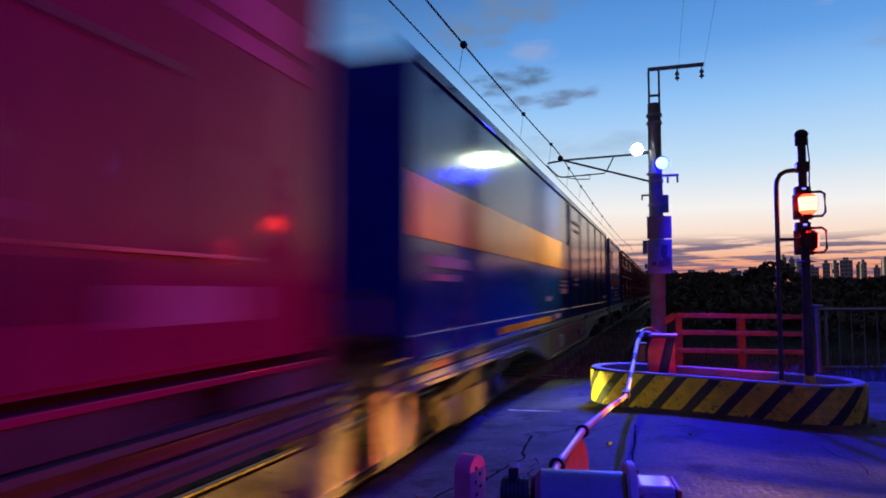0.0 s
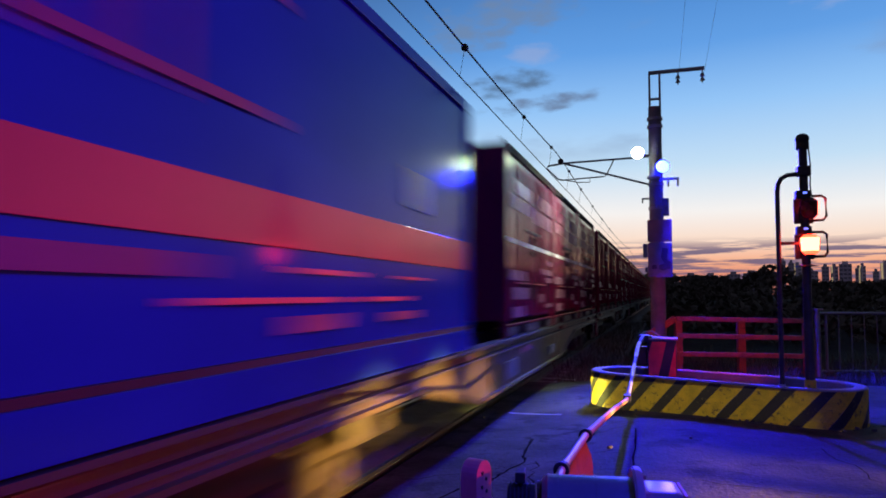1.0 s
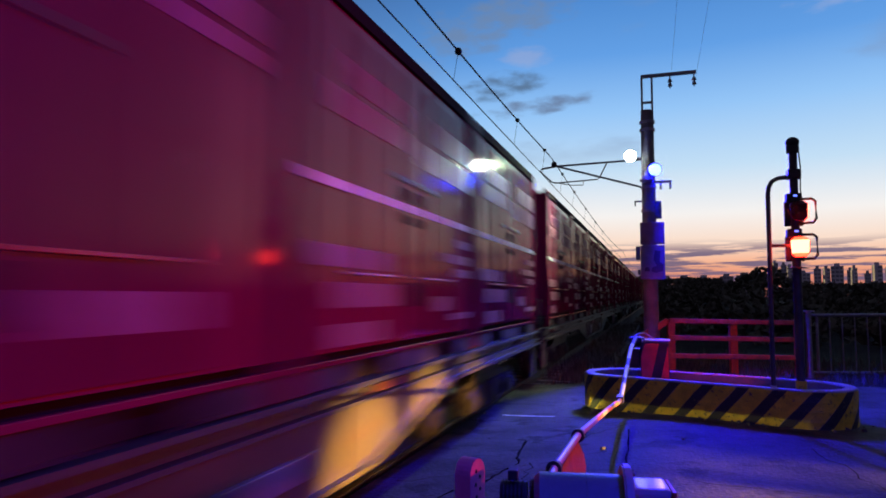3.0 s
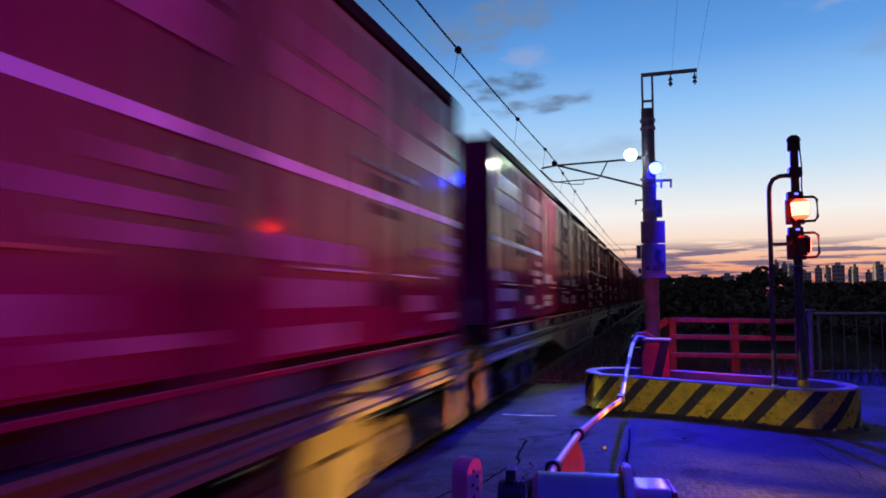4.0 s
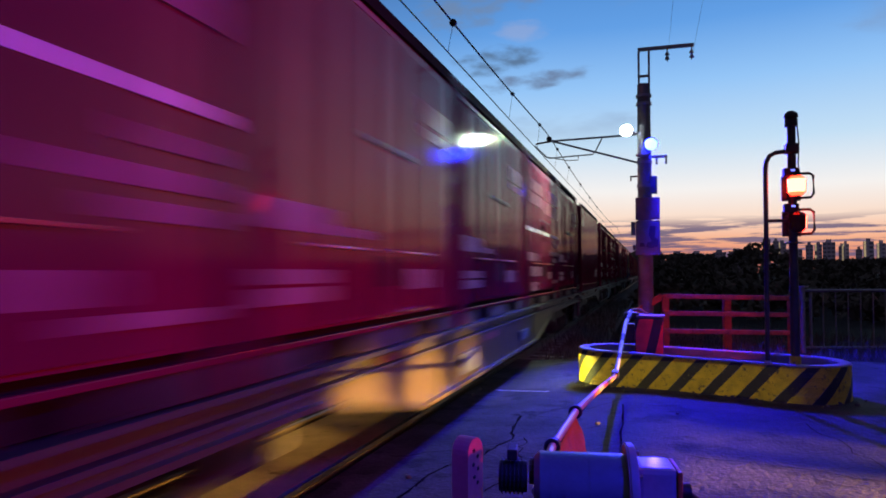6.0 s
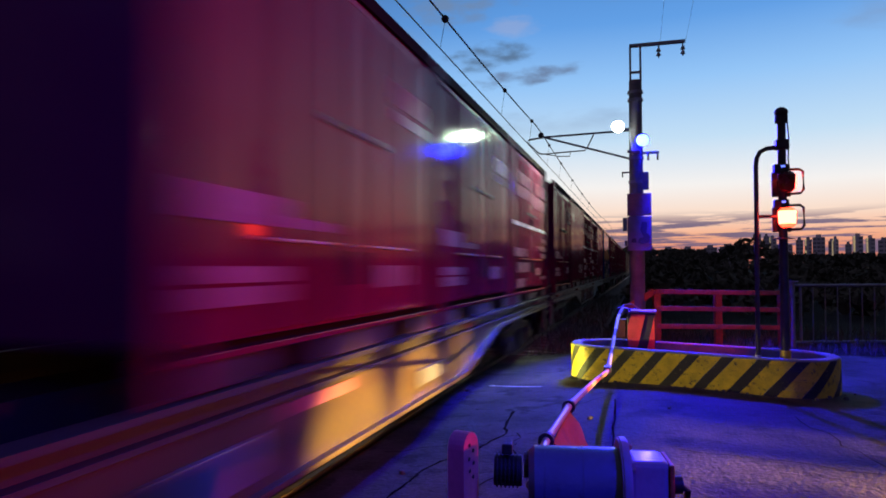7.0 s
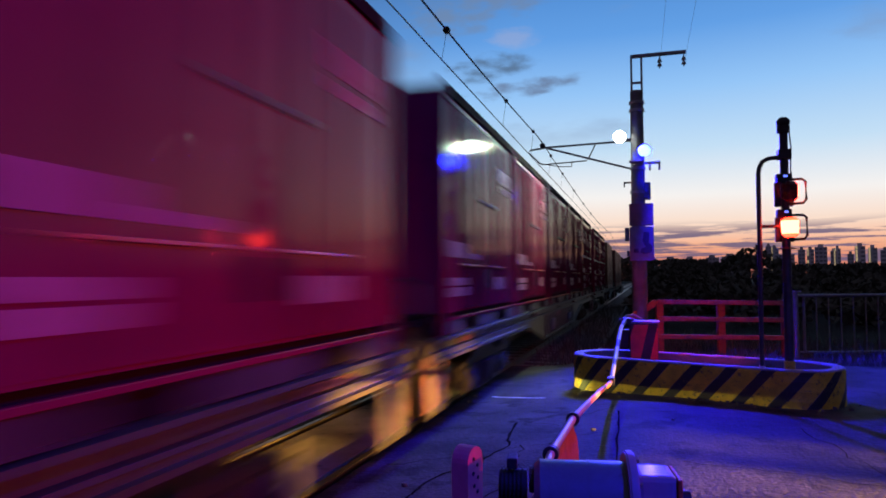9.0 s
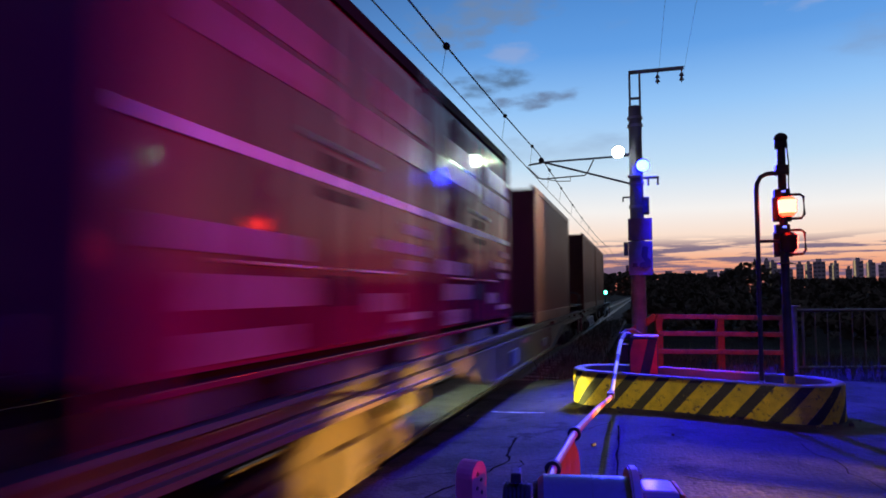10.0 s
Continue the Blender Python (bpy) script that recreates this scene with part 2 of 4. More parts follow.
M = dict(
    asphalt=material("asphalt", (0.050, 0.049, 0.052), 0.8, spec=0.25, var=0.75, scale=1.3, fine=26, bump=0.55, dirt=(0.014, 0.014, 0.015), dirt_at=0.50),
    concrete=material("concrete", (0.26, 0.25, 0.24), 0.75, var=0.3, scale=2.5, fine=70, bump=0.4, dirt=(0.10, 0.09, 0.08), dirt_at=0.58),
    ballast=material("ballast", (0.10, 0.085, 0.07), 0.9, var=0.5, scale=4, fine=40, bump=1.0),
    soil=material("soil", (0.024, 0.022, 0.018), 0.95, spec=0.05, var=0.5, scale=5, fine=50, bump=1.0),
    crack=material("crack", (0.017, 0.017, 0.018), 1.0, bump=0.3, spec=0.0),
    line=material("line", (0.55, 0.55, 0.53), 0.6, var=0.25, scale=12, dirt=(0.10, 0.10, 0.10), dirt_at=0.5),
    yellow=material("hazard_yellow", (0.66, 0.47, 0.02), 0.5, var=0.2, scale=9, bump=0.25, dirt=(0.09, 0.07, 0.035), dirt_at=0.55),
    black=material("hazard_black", (0.022, 0.021, 0.020), 0.55, var=0.3, scale=9, bump=0.25, dirt=(0.15, 0.12, 0.05), dirt_at=0.59),
    rail=material("rail_steel", (0.24, 0.20, 0.17), 0.42, 1.0, var=0.15, scale=8, bump=0.05),
    rust=material("rust", (0.16, 0.085, 0.045), 0.8, var=0.4, scale=10, bump=0.4),
    magenta=material("magenta_paint", (0.175, 0.010, 0.045), 0.09, var=0.16, scale=1.3, fine=9, bump=0.008, ripple=0.0024, spec=0.115, rvar=0.04, dirt=(0.11, 0.010, 0.028), dirt_at=0.58, per=0.22, stretch=(1, 1, 0.5)),
    redbrown=material("redbrown_paint", (0.110, 0.028, 0.018), 0.4, var=0.2, scale=1.5, fine=9, bump=0.03, dirt=(0.08, 0.02, 0.015)),
    navy=material("navy_paint", (0.006, 0.026, 0.13), 0.11, var=0.12, scale=1.3, fine=9, bump=0.006, ripple=0.0020, spec=0.16, rvar=0.04, per=0.1),
    blue=material("blue_paint", (0.014, 0.05, 0.36), 0.12, var=0.12, scale=1.3, fine=9, bump=0.008, ripple=0.0012, spec=0.08, rvar=0.04),
    orange=material("orange_paint", (0.86, 0.26, 0.012), 0.12, var=0.12, scale=1.6, fine=9, bump=0.008, ripple=0.0008, spec=0.16, rvar=0.05),
    salmon=material("salmon_paint", (0.50, 0.085, 0.10), 0.14, var=0.12, scale=1.6, fine=9, bump=0.008, ripple=0.0008, spec=0.16, rvar=0.05),
    frame_grey=material("frame_grey", (0.055, 0.030, 0.036), 0.6, spec=0.15, var=0.4, scale=3, bump=0.15, dirt=(0.03, 0.022, 0.020), dirt_at=0.5),
    end_grey=material("end_grey", (0.048, 0.040, 0.032), 0.6, var=0.35, scale=6, bump=0.15, dirt=(0.04, 0.03, 0.022), dirt_at=0.52),
    pale=material("pale_paint", (0.32, 0.13, 0.18), 0.45, spec=0.08, var=0.18, scale=3, bump=0.05, dirt=(0.26, 0.06, 0.11), dirt_at=0.50),
    white_stripe=material("white_stripe", (0.70, 0.62, 0.66), 0.4, spec=0.1, var=0.12, scale=2, bump=0.05, dirt=(0.52, 0.40, 0.44), dirt_at=0.55),
    faded=material("faded_salmon", (0.22, 0.06, 0.16), 0.3, spec=0.1, var=0.2, scale=3, bump=0.03),
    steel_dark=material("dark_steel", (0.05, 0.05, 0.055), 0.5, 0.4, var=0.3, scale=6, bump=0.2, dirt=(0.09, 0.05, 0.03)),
    wagon=material("wagon_paint", (0.050, 0.041, 0.026), 0.45, var=0.4, scale=2.2, fine=20, bump=0.15, dirt=(0.055, 0.034, 0.018), dirt_at=0.50),
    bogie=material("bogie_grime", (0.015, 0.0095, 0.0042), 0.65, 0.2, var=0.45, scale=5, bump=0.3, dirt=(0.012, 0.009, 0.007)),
    wheel=material("wheel_steel", (0.048, 0.035, 0.024), 0.4, 0.7, var=0.25, scale=6, bump=0.1),
    pole=material("pole_concrete", (0.17, 0.165, 0.16), 0.75, var=0.25, scale=4, bump=0.3, dirt=(0.15, 0.14, 0.13)),
    galv=material("galvanised", (0.32, 0.32, 0.33), 0.45, 0.8, var=0.2, scale=8, bump=0.1),
    wire=material("wire", (0.03, 0.03, 0.03), 0.6, 0.5, bump=0.0),
    porcelain=material("porcelain", (0.35, 0.34, 0.33), 0.2, bump=0.0, coat=0.5),
    red_paint=material("red_fence_paint", (0.42, 0.10, 0.035), 0.5, var=0.25, scale=7, bump=0.2, dirt=(0.14, 0.05, 0.03)),
    sign=material("sign_board", (0.22, 0.11, 0.13), 0.5, var=0.2, scale=6, bump=0.05),
    sign_pale=material("sign_pale", (0.20, 0.17, 0.21), 0.5, var=0.2, scale=6, bump=0.05),
    sign_dark=material("sign_dark", (0.05, 0.045, 0.07), 0.5, bump=0.05),
    stripe_red=material("stripe_red", (0.70, 0.07, 0.07), 0.4, var=0.15, scale=8, bump=0.05),
    arm_white=material("arm_white", (0.38, 0.37, 0.39), 0.35, var=0.12, scale=8, bump=0.05, coat=0.3),
    arm_orange=material("arm_orange", (0.62, 0.13, 0.02), 0.4, var=0.15, scale=8, bump=0.05, coat=0.2),
    cloth=material("flag_cloth", (0.30, 0.10, 0.02), 0.85, var=0.2, scale=12, fine=160, bump=0.3),
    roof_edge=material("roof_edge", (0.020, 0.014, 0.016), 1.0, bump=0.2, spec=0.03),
    rubber=material("rubber", (0.015, 0.015, 0.016), 0.6, bump=0.1),
    casing=material("machine_casing", (0.11, 0.14, 0.21), 0.32, var=0.15, scale=7, bump=0.08, coat=0.3, dirt=(0.09, 0.10, 0.13), dirt_at=0.60),
    casing_light=material("machine_light", (0.32, 0.28, 0.33), 0.48, var=0.15, scale=9, bump=0.08, coat=0.1, dirt=(0.3, 0.28, 0.27), dirt_at=0.64),
    # the bracket's red paints in the warning light that falls on its side
    bracket=material("bracket_red_cast", (0.62, 0.16, 0.20), 0.4, var=0.15, scale=9, bump=0.08, coat=0.2, dirt=(0.34, 0.12, 0.12), dirt_at=0.60),
    foliage=material("foliage", (0.120, 0.120, 0.088), 0.9, spec=0.05, var=0.5, scale=0.6, bump=0.0),
    tower=material("tower_wall", (0.78, 0.72, 0.74), 0.8, var=0.2, scale=0.05, fine=0.4, bump=0.0, per=0.3),
    tower_glass=material("tower_glass", (0.30, 0.30, 0.33), 0.1, bump=0.0, coat=0.6),
    lit_window=material("lit_window", (0.5, 0.45, 0.3), 0.5, bump=0.0, emit=(1.0, 0.74, 0.40), strength=0.4),
    glow_white=material("glow_white", (0.8, 0.85, 0.9), 0.4, bump=0.0, emit=(0.85, 0.97, 1.0), strength=70.0),
    glow_blue=material("glow_blue", (0.6, 0.7, 0.9), 0.4, bump=0.0, emit=(0.0017, 0.0030, 1.0), strength=480.0),
    glow_red=material("glow_red", (0.8, 0.1, 0.05), 0.4, bump=0.0, emit=(1.0, 0.016, 0.006), strength=22.0),
    glow_hot=material("glow_hot", (0.8, 0.3, 0.1), 0.4, bump=0.0, emit=(1.0, 0.026, 0.014), strength=58.0),
    glow_status=material("glow_status", (0.2, 0.3, 0.8), 0.4, bump=0.0, emit=(0.12, 0.18, 1.0), strength=2.5),
    lens_dark=material("lens_dark", (0.10, 0.012, 0.012), 0.25, bump=0.0, coat=0.4),
    glow_green=material("glow_green", (0.1, 0.7, 0.5), 0.4, bump=0.0, emit=(0.05, 1.0, 0.62), strength=30.0),
)

# ---- mesh helpers ----


def box(bm, lo, hi, bevel=0.0):
    g = bmesh.ops.create_cube(bm, size=1.0)
    vs = g["verts"]
    for v in vs:
        v.co = Vector((lo[i] + (v.co[i] + 0.5) * (hi[i] - lo[i]) for i in range(3)))
    if bevel:
        es = list({e for v in vs for e in v.link_edges})
        bmesh.ops.bevel(bm, geom=es, offset=bevel, segments=2, affect="EDGES", profile=0.6)
    return bm


def tube(bm, a, b, ra, rb=None, n=16):
    a, b = Vector(a), Vector(b)
    rb = ra if rb is None else rb
    d = b - a
    m = Matrix.Translation((a + b) / 2) @ d.to_track_quat("Z", "Y").to_matrix().to_4x4()
    bmesh.ops.create_cone(bm, cap_ends=True, segments=n, radius1=ra, radius2=rb, depth=d.length, matrix=m)
    return bm


def ball(bm, c, r, n=14, scale=(1, 1, 1)):
    bmesh.ops.create_uvsphere(bm, u_segments=n, v_segments=n // 2 + 1, radius=r, matrix=Matrix.Translation(c) @ Matrix.Diagonal((*scale, 1)))
    return bm


def prism(bm, outline, lo, hi, axis=0):
    """An outline of (u, v) pushed from lo to hi along an axis."""
    def at(u, v, w):
        return {0: (w, u, v), 1: (u, w, v), 2: (u, v, w)}[axis]
    a = [bm.verts.new(at(u, v, lo)) for u, v in outline]
    b = [bm.verts.new(at(u, v, hi)) for u, v in outline]
    n = len(outline)
    fs = [bm.faces.new(a), bm.faces.new(b[::-1])]
    for i in range(n):
        j = (i + 1) % n
        fs.append(bm.faces.new((a[j], a[i], b[i], b[j])))
    bmesh.ops.recalc_face_normals(bm, faces=fs)
    return bm


def sweep(bm, pts, r, n=10):
    pts = [Vector(p) for p in pts]
    rings = []
    for i, p in enumerate(pts):
        d = (pts[min(i + 1, len(pts) - 1)] - pts[max(i - 1, 0)]).normalized()
        q = d.to_track_quat("Z", "Y")
        rings.append([bm.verts.new(p + q @ Vector((r * math.cos(6.28318 * k / n), r * math.sin(6.28318 * k / n), 0))) for k in range(n)])
    for a, b in zip(rings, rings[1:]):
        for k in range(n):
            bm.faces.new((a[k], a[(k + 1) % n], b[(k + 1) % n], b[k]))
    bm.faces.new(rings[0][::-1])
    bm.faces.new(rings[-1])
    return bm


def finish(name, bm, material_, smooth=False):
    me = bpy.data.meshes.new(name)
    bmesh.ops.recalc_face_normals(bm, faces=bm.faces[:])
    bm.to_mesh(me)
    bm.free()
    me.materials.append(material_)
    if smooth:
        for p in me.polygons:
            p.use_smooth = True
        me.set_sharp_from_angle(angle=radians(40))
    return new(name, me)


def part(name, bm, material_, parent, label="", smooth=False):
    ob = finish(name, bm, material_, smooth)
    ob.parent = parent
    if label:
        ob["label"] = label
    return ob


def thing(name, label, category, group="", at=None):
    ob = tagged(new(name), label, category, group)
    ob.matrix_world = at or Matrix()
    return ob


def B():
    return bmesh.new()

# ---- ground, road and track ----
TRACK = -3.085      # centre of the track
ROAD_LO, ROAD_HI = -9.0, 12.6


def rise(x):
    s = min(max((x + 2.35) / 2.6, 0.0), 1.0)
    return 0.165 * s * s * (3 - 2 * s)


def sheet(name, xs, ys, height, material_, label, skirt=0.0):
    bm = B()
    rows = [[bm.verts.new((x, y, height(x, y))) for x in xs] for y in ys]
    for a, b in zip(rows, rows[1:]):
        for i in range(len(xs) - 1):
            bm.faces.new((a[i], a[i + 1], b[i + 1], b[i]))
    ob = finish(name, bm, material_, True)
    return tagged(ob, label, "ground", kind="structure")


def ground():
    def h(x, y):
        if abs(x - TRACK) < 2.4 or ROAD_LO < y < ROAD_HI:
            return -0.30
        return rise(x) - 0.05 + 0.05 * noise.noise((x * 0.6, y * 0.6, 0)) if abs(x) < 60 and abs(y) < 60 else -0.05
    near = [-30 + i * 0.6 for i in range(101)]
    xs = [-2500, -800, -250, -90] + near + [90, 250, 800, 2500]
    ys = [-2500, -800, -250, -90] + near + [40, 60, 90, 160, 250, 800, 2500]
    sheet("ground", xs, sorted(set(ys)), h, M["soil"], "dark bare soil and weeds beside the line")
    # road over the crossing, up to the near rail, and beyond the far one
    xs = [TRACK + 0.66 + 0.1 * i for i in range(30)] + [0.6 + 0.5 * i for i in range(30)]
    ys = [ROAD_LO + 0.3 * i for i in range(73)]
    def road_h(x, y):
        return rise(x) - 0.015 + 0.008 * noise.noise((x * 0.8, y * 0.8, 3.0))
    sheet("road", xs, ys, road_h, M["asphalt"], "worn cracked asphalt of the level crossing")
    xs = [-30 + 0.6 * i for i in range(44)] + [TRACK - 0.66]
    sheet("road_far_side", xs, ys, lambda x, y: -0.015, M["asphalt"], "worn asphalt road across the track")
    bed = finish("track_panel", box(B(), (TRACK - 0.46, ROAD_LO, -0.2), (TRACK + 0.46, ROAD_HI, -0.02), 0.01), M["concrete"])
    tagged(bed, "grimy concrete panel between the crossing's rails", "panel", kind="structure")
    for lo, hi in ((-60, ROAD_LO), (ROAD_HI, 260)):
        n = int((hi - lo) / 1.2)
        def bed_h(x, y):
            return -0.16 - 0.10 * max(0.0, abs(x - TRACK) - 1.5) + 0.025 * noise.noise((x * 7, y * 7, 1.0))
        sheet("ballast", [TRACK - 2.6 + 0.13 * i for i in range(41)], [lo + (hi - lo) * i / n for i in range(n + 1)], bed_h, M["ballast"], "rust-stained track ballast")
    return road_h


road_height = ground()


def rails():
    prof = [(-0.07, -0.16), (0.07, -0.16), (0.07, -0.145), (0.012, -0.12), (0.012, -0.04), (0.033, -0.03), (0.033, -0.004), (0.026, 0.0),
            (-0.026, 0.0), (-0.033, -0.004), (-0.033, -0.03), (-0.012, -0.04), (-0.012, -0.12), (-0.07, -0.145)]
    for s in (-1, 1):
        bm = B()
        prism(bm, [(TRACK + s * 0.5665 + u, v) for u, v in prof], -60.0, 260.0, axis=1)
        tagged(finish("rail", bm, M["rail"]), "polished steel running rail", "rail", "rails of the track", "structure")
    shared = None
    for i in range(60):
        y = ROAD_HI + 0.5 + 0.62 * i
        if shared is None:
            ob = finish("sleeper", box(B(), (-1.0, -0.11, -0.29), (1.0, 0.11, -0.14), 0.015), M["concrete"])
            shared = ob.data
        else:
            ob = new("sleeper", shared)
        ob.location = (TRACK, y, 0)
        tagged(ob, "stained concrete sleeper in the ballast", "sleeper", "sleepers of the track", "structure")


rails()


def road_marks():
    """A faded painted line and the cracks in the asphalt."""
    def strip(name, pts, w, mat, lift, label, cat):
        bm = B()
        prev = None
        for i, (x, y) in enumerate(pts):
            a = Vector(pts[max(i - 1, 0)])
            b = Vector(pts[min(i + 1, len(pts) - 1)])
            d = (b - a).normalized()
            ww = w * (0.6 + 0.8 * random.random())
            n = Vector((-d.y, d.x)) * ww / 2
            v = [bm.verts.new((x + n.x, y + n.y, road_height(x + n.x, y + n.y) + lift)), bm.verts.new((x - n.x, y - n.y, road_height(x - n.x, y - n.y) + lift))]
            if prev:
                bm.faces.new((prev[0], prev[1], v[1], v[0]))
            prev = v
        tagged(finish(name, bm, mat), label, cat, kind="structure")
    def wander(a, b, n, amp):
        out = []
        for i in range(n + 1):
            u = i / n
            p = Vector(a).lerp(Vector(b), u)
            out.append((p.x + amp * random.uniform(-1, 1), p.y + amp * random.uniform(-1, 1)))
        return out
    strip("trim_line", wander((-2.05, 9.15), (-1.30, 8.95), 8, 0.006), 0.05, M["line"], 0.006, "faded white painted line on the road", "line")
    strip("trim_line", wander((-2.30, 13.21), (-1.58, 12.88), 6, 0.01), 0.05, M["line"], 0.006, "faded white painted line on the road", "line")
    strip("trim_crack", wander((-1.14, 6.3), (-1.02, 5.1), 9, 0.05), 0.013, M["crack"], 0.005, "dark crack in the asphalt", "crack")
    strip("trim_crack", wander((-1.02, 5.1), (-1.50, 4.1), 9, 0.05), 0.014, M["crack"], 0.005, "dark crack in the asphalt", "crack")
    strip("trim_crack", wander((-1.50, 4.1), (-1.35, 2.2), 12, 0.05), 0.013, M["crack"], 0.005, "dark crack in the asphalt", "crack")
    strip("trim_crack", wander((-1.02, 5.1), (-0.30, 4.4), 8, 0.05), 0.013, M["crack"], 0.005, "dark crack in the asphalt", "crack")
    strip("trim_crack", wander((-2.2, 5.6), (-1.14, 6.3), 8, 0.05), 0.012, M["crack"], 0.005, "dark crack in the asphalt", "crack")
    strip("trim_crack", wander((-0.32, 7.9), (-0.22, 3.0), 14, 0.015), 0.018, M["crack"], 0.005, "tarred joint between two strips of asphalt", "crack")
    for a, c, n in (((-1.9, 7.6), (-0.9, 7.2), 8), ((-1.35, 2.2), (-0.9, 3.4), 8), ((-2.3, 3.4), (-1.5, 4.1), 8), ((-0.9, 7.2), (-0.4, 8.2), 7), ((1.4, 7.3), (1.9, 4.0), 16), ((-2.25, 10.6), (-1.2, 10.2), 9), ((-1.0, 6.3), (-0.5, 6.8), 6)):
        strip("trim_crack", wander(a, c, n, 0.05), 0.009, M["crack"], 0.005, "dark crack in the asphalt", "crack")
    for run in ([(-1.40, 7.38), (-1.33, 6.63), (-1.27, 6.31), (-1.36, 6.04), (-1.42, 5.72), (-1.44, 5.58)], [(-1.46, 5.69), (-1.62, 5.41), (-1.70, 5.12), (-1.72, 4.84), (-1.75, 4.34)]):
        fine = [q for a, c in zip(run, run[1:]) for q in wander(a, c, 4, 0.012)]
        strip("trim_crack", fine, 0.028, M["crack"], 0.005, "dark forked crack in the asphalt", "crack")
    strip("trim_crack", wander((0.2, 5.8), (2.6, 5.2), 14, 0.05), 0.012, M["crack"], 0.005, "dark crack in the asphalt", "crack")


road_marks()

# ---- the train ----
SPEED, WAGON_LENGTH, FIRST = 24.78, 20.4, 4.22
FLOOR = 1.065
MOVING = []


def container(length, height, paint, style, label):
    """A goods container on its own floor; its long side faces +x and -x."""
    ob = thing("freight_container", label, "container", "containers on the train")
    hl, w = length / 2, 1.225
    short = style in ("stripe", "plain12", "lettered12", "ribbed12")
    foot = 0.21 if short else 0.20      # the body starts above the floor frame
    bm = B()
    if style in ("corrugated", "ribbed12", "low"):
        n = int(length / 0.28)
        near, far = [], []
        for i in range(n):
            y = -hl + 0.12 + (length - 0.24) * (i + 0.5) / n
            near += [(w - 0.034, y - 0.11), (w - 0.006, y - 0.055), (w - 0.006, y + 0.055), (w - 0.034, y + 0.11)]
        far = [(-x, y) for x, y in reversed(near)]
        prism(bm, near + far, foot, height - 0.03, axis=2)
    else:
        box(bm, (-w + 0.03, -hl + 0.03, foot), (w - 0.03, hl - 0.03, height - 0.03))
    part("body", bm, paint, ob)
    if style == "end_doors":
        for i in range(1, 5):
            y = -hl + length * i / 5
            part("rib", box(B(), (w - 0.035, y - 0.02, foot), (w - 0.014, y + 0.02, height - 0.10)), paint, ob)
    for s in (-1, 1):
        for e in (-1, 1):
            bm = B()
            box(bm, (s * w - 0.07 * (s > 0), e * hl - 0.09 * (e > 0), 0.0), (s * w + 0.07 * (s < 0), e * hl + 0.09 * (e < 0), height), 0.008)
            part("corner_post", bm, paint, ob)
        bm = B()
        box(bm, (s * w - 0.05 * (s > 0), -hl + 0.09, height - 0.10), (s * w + 0.05 * (s < 0), hl - 0.09, height - 0.001), 0.006)
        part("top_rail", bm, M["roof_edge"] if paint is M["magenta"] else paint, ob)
        a, c = sorted((s * w, s * (w - 0.05)))
        if short:
            # floor frame: a proud lip, solid blocks and open fork pockets between them
            sill = part("bottom_rail", box(B(), (a, -hl + 0.09, 0.135), (c, hl - 0.09, 0.168), 0.006), paint, ob)
            for y0, y1 in ((-hl + 0.09, -1.18), (-0.52, 0.52), (1.18, hl - 0.09)):
                part("frame_block", box(B(), (a, y0, 0.0), (c - 0.015 * (s > 0), y1, 0.135), 0.005), M["frame_grey"], sill)
            a, c = sorted((s * (w - 0.09), s * (w - 0.12)))
            # near-black wall: the shade inside pockets and groove is put into its colour
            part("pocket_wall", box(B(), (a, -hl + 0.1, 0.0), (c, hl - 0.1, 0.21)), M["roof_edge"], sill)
        else:
            part("bottom_rail", box(B(), (a, -hl + 0.09, 0.0), (c, hl - 0.09, 0.20), 0.008), paint, ob)
    x = w - 0.03
    if style in ("stripe", "plain12", "lettered12"):
        for k in (-1, 1):
            bm = B()
            box(bm, (x - 0.02, k * 0.66 - 0.645, foot + 0.02), (x + 0.016, k * 0.66 + 0.645, height - 0.12), 0.008)
            door = part("door", bm, paint, ob)
            for dy in (-0.28, 0.28):
                bm = B()
                tube(bm, (x + 0.03, k * 0.66 + dy, 0.26), (x + 0.03, k * 0.66 + dy, height - 0.2), 0.014, n=8)
                part("locking_bar", bm, paint, door, smooth=True)
            bm = B()
            box(bm, (x + 0.016, k * 0.66 - 0.55, 0.69), (x + 0.045, k * 0.66 + 0.30, 0.708), 0.004)
            part("handle", bm, M["red_paint"], door)
            bm = B()
            box(bm, (x + 0.016, k * 0.30 - 0.12, 1.44), (x + 0.05, k * 0.30 + 0.12, 1.48), 0.004)
            part("handle", bm, M["steel_dark"], door)

    def bars(rows, mat=M["pale"], name="lettering"):
        for y0, y1, z0, z1 in rows:
            part(name, box(B(), (x + 0.012, y0, z0), (x + 0.0205, y1, z1)), mat, ob)
    if style == "stripe":
        bars([(-hl + 0.12, -0.02, 1.222, 1.284), (0.02, hl - 0.12, 1.222, 1.284)], M["white_stripe"], "stripe")
        bars([(-1.42, -0.12, 1.69, 1.87), (-1.22, -0.12, 1.91, 2.10), (0.14, 1.70, 1.63, 1.85), (0.60, 1.70, 1.90, 2.12), (-1.62, -0.56, 0.735, 0.87), (-1.40, -0.36, 0.48, 0.64), (-1.40, -0.66, 0.24, 0.38),
              (0.74, 1.72, 0.87, 0.955), (1.16, 1.72, 0.74, 0.82), (0.52, 1.06, 0.42, 0.55), (1.04, 1.72, 0.33, 0.39), (1.28, 1.72, 1.03, 1.11)])
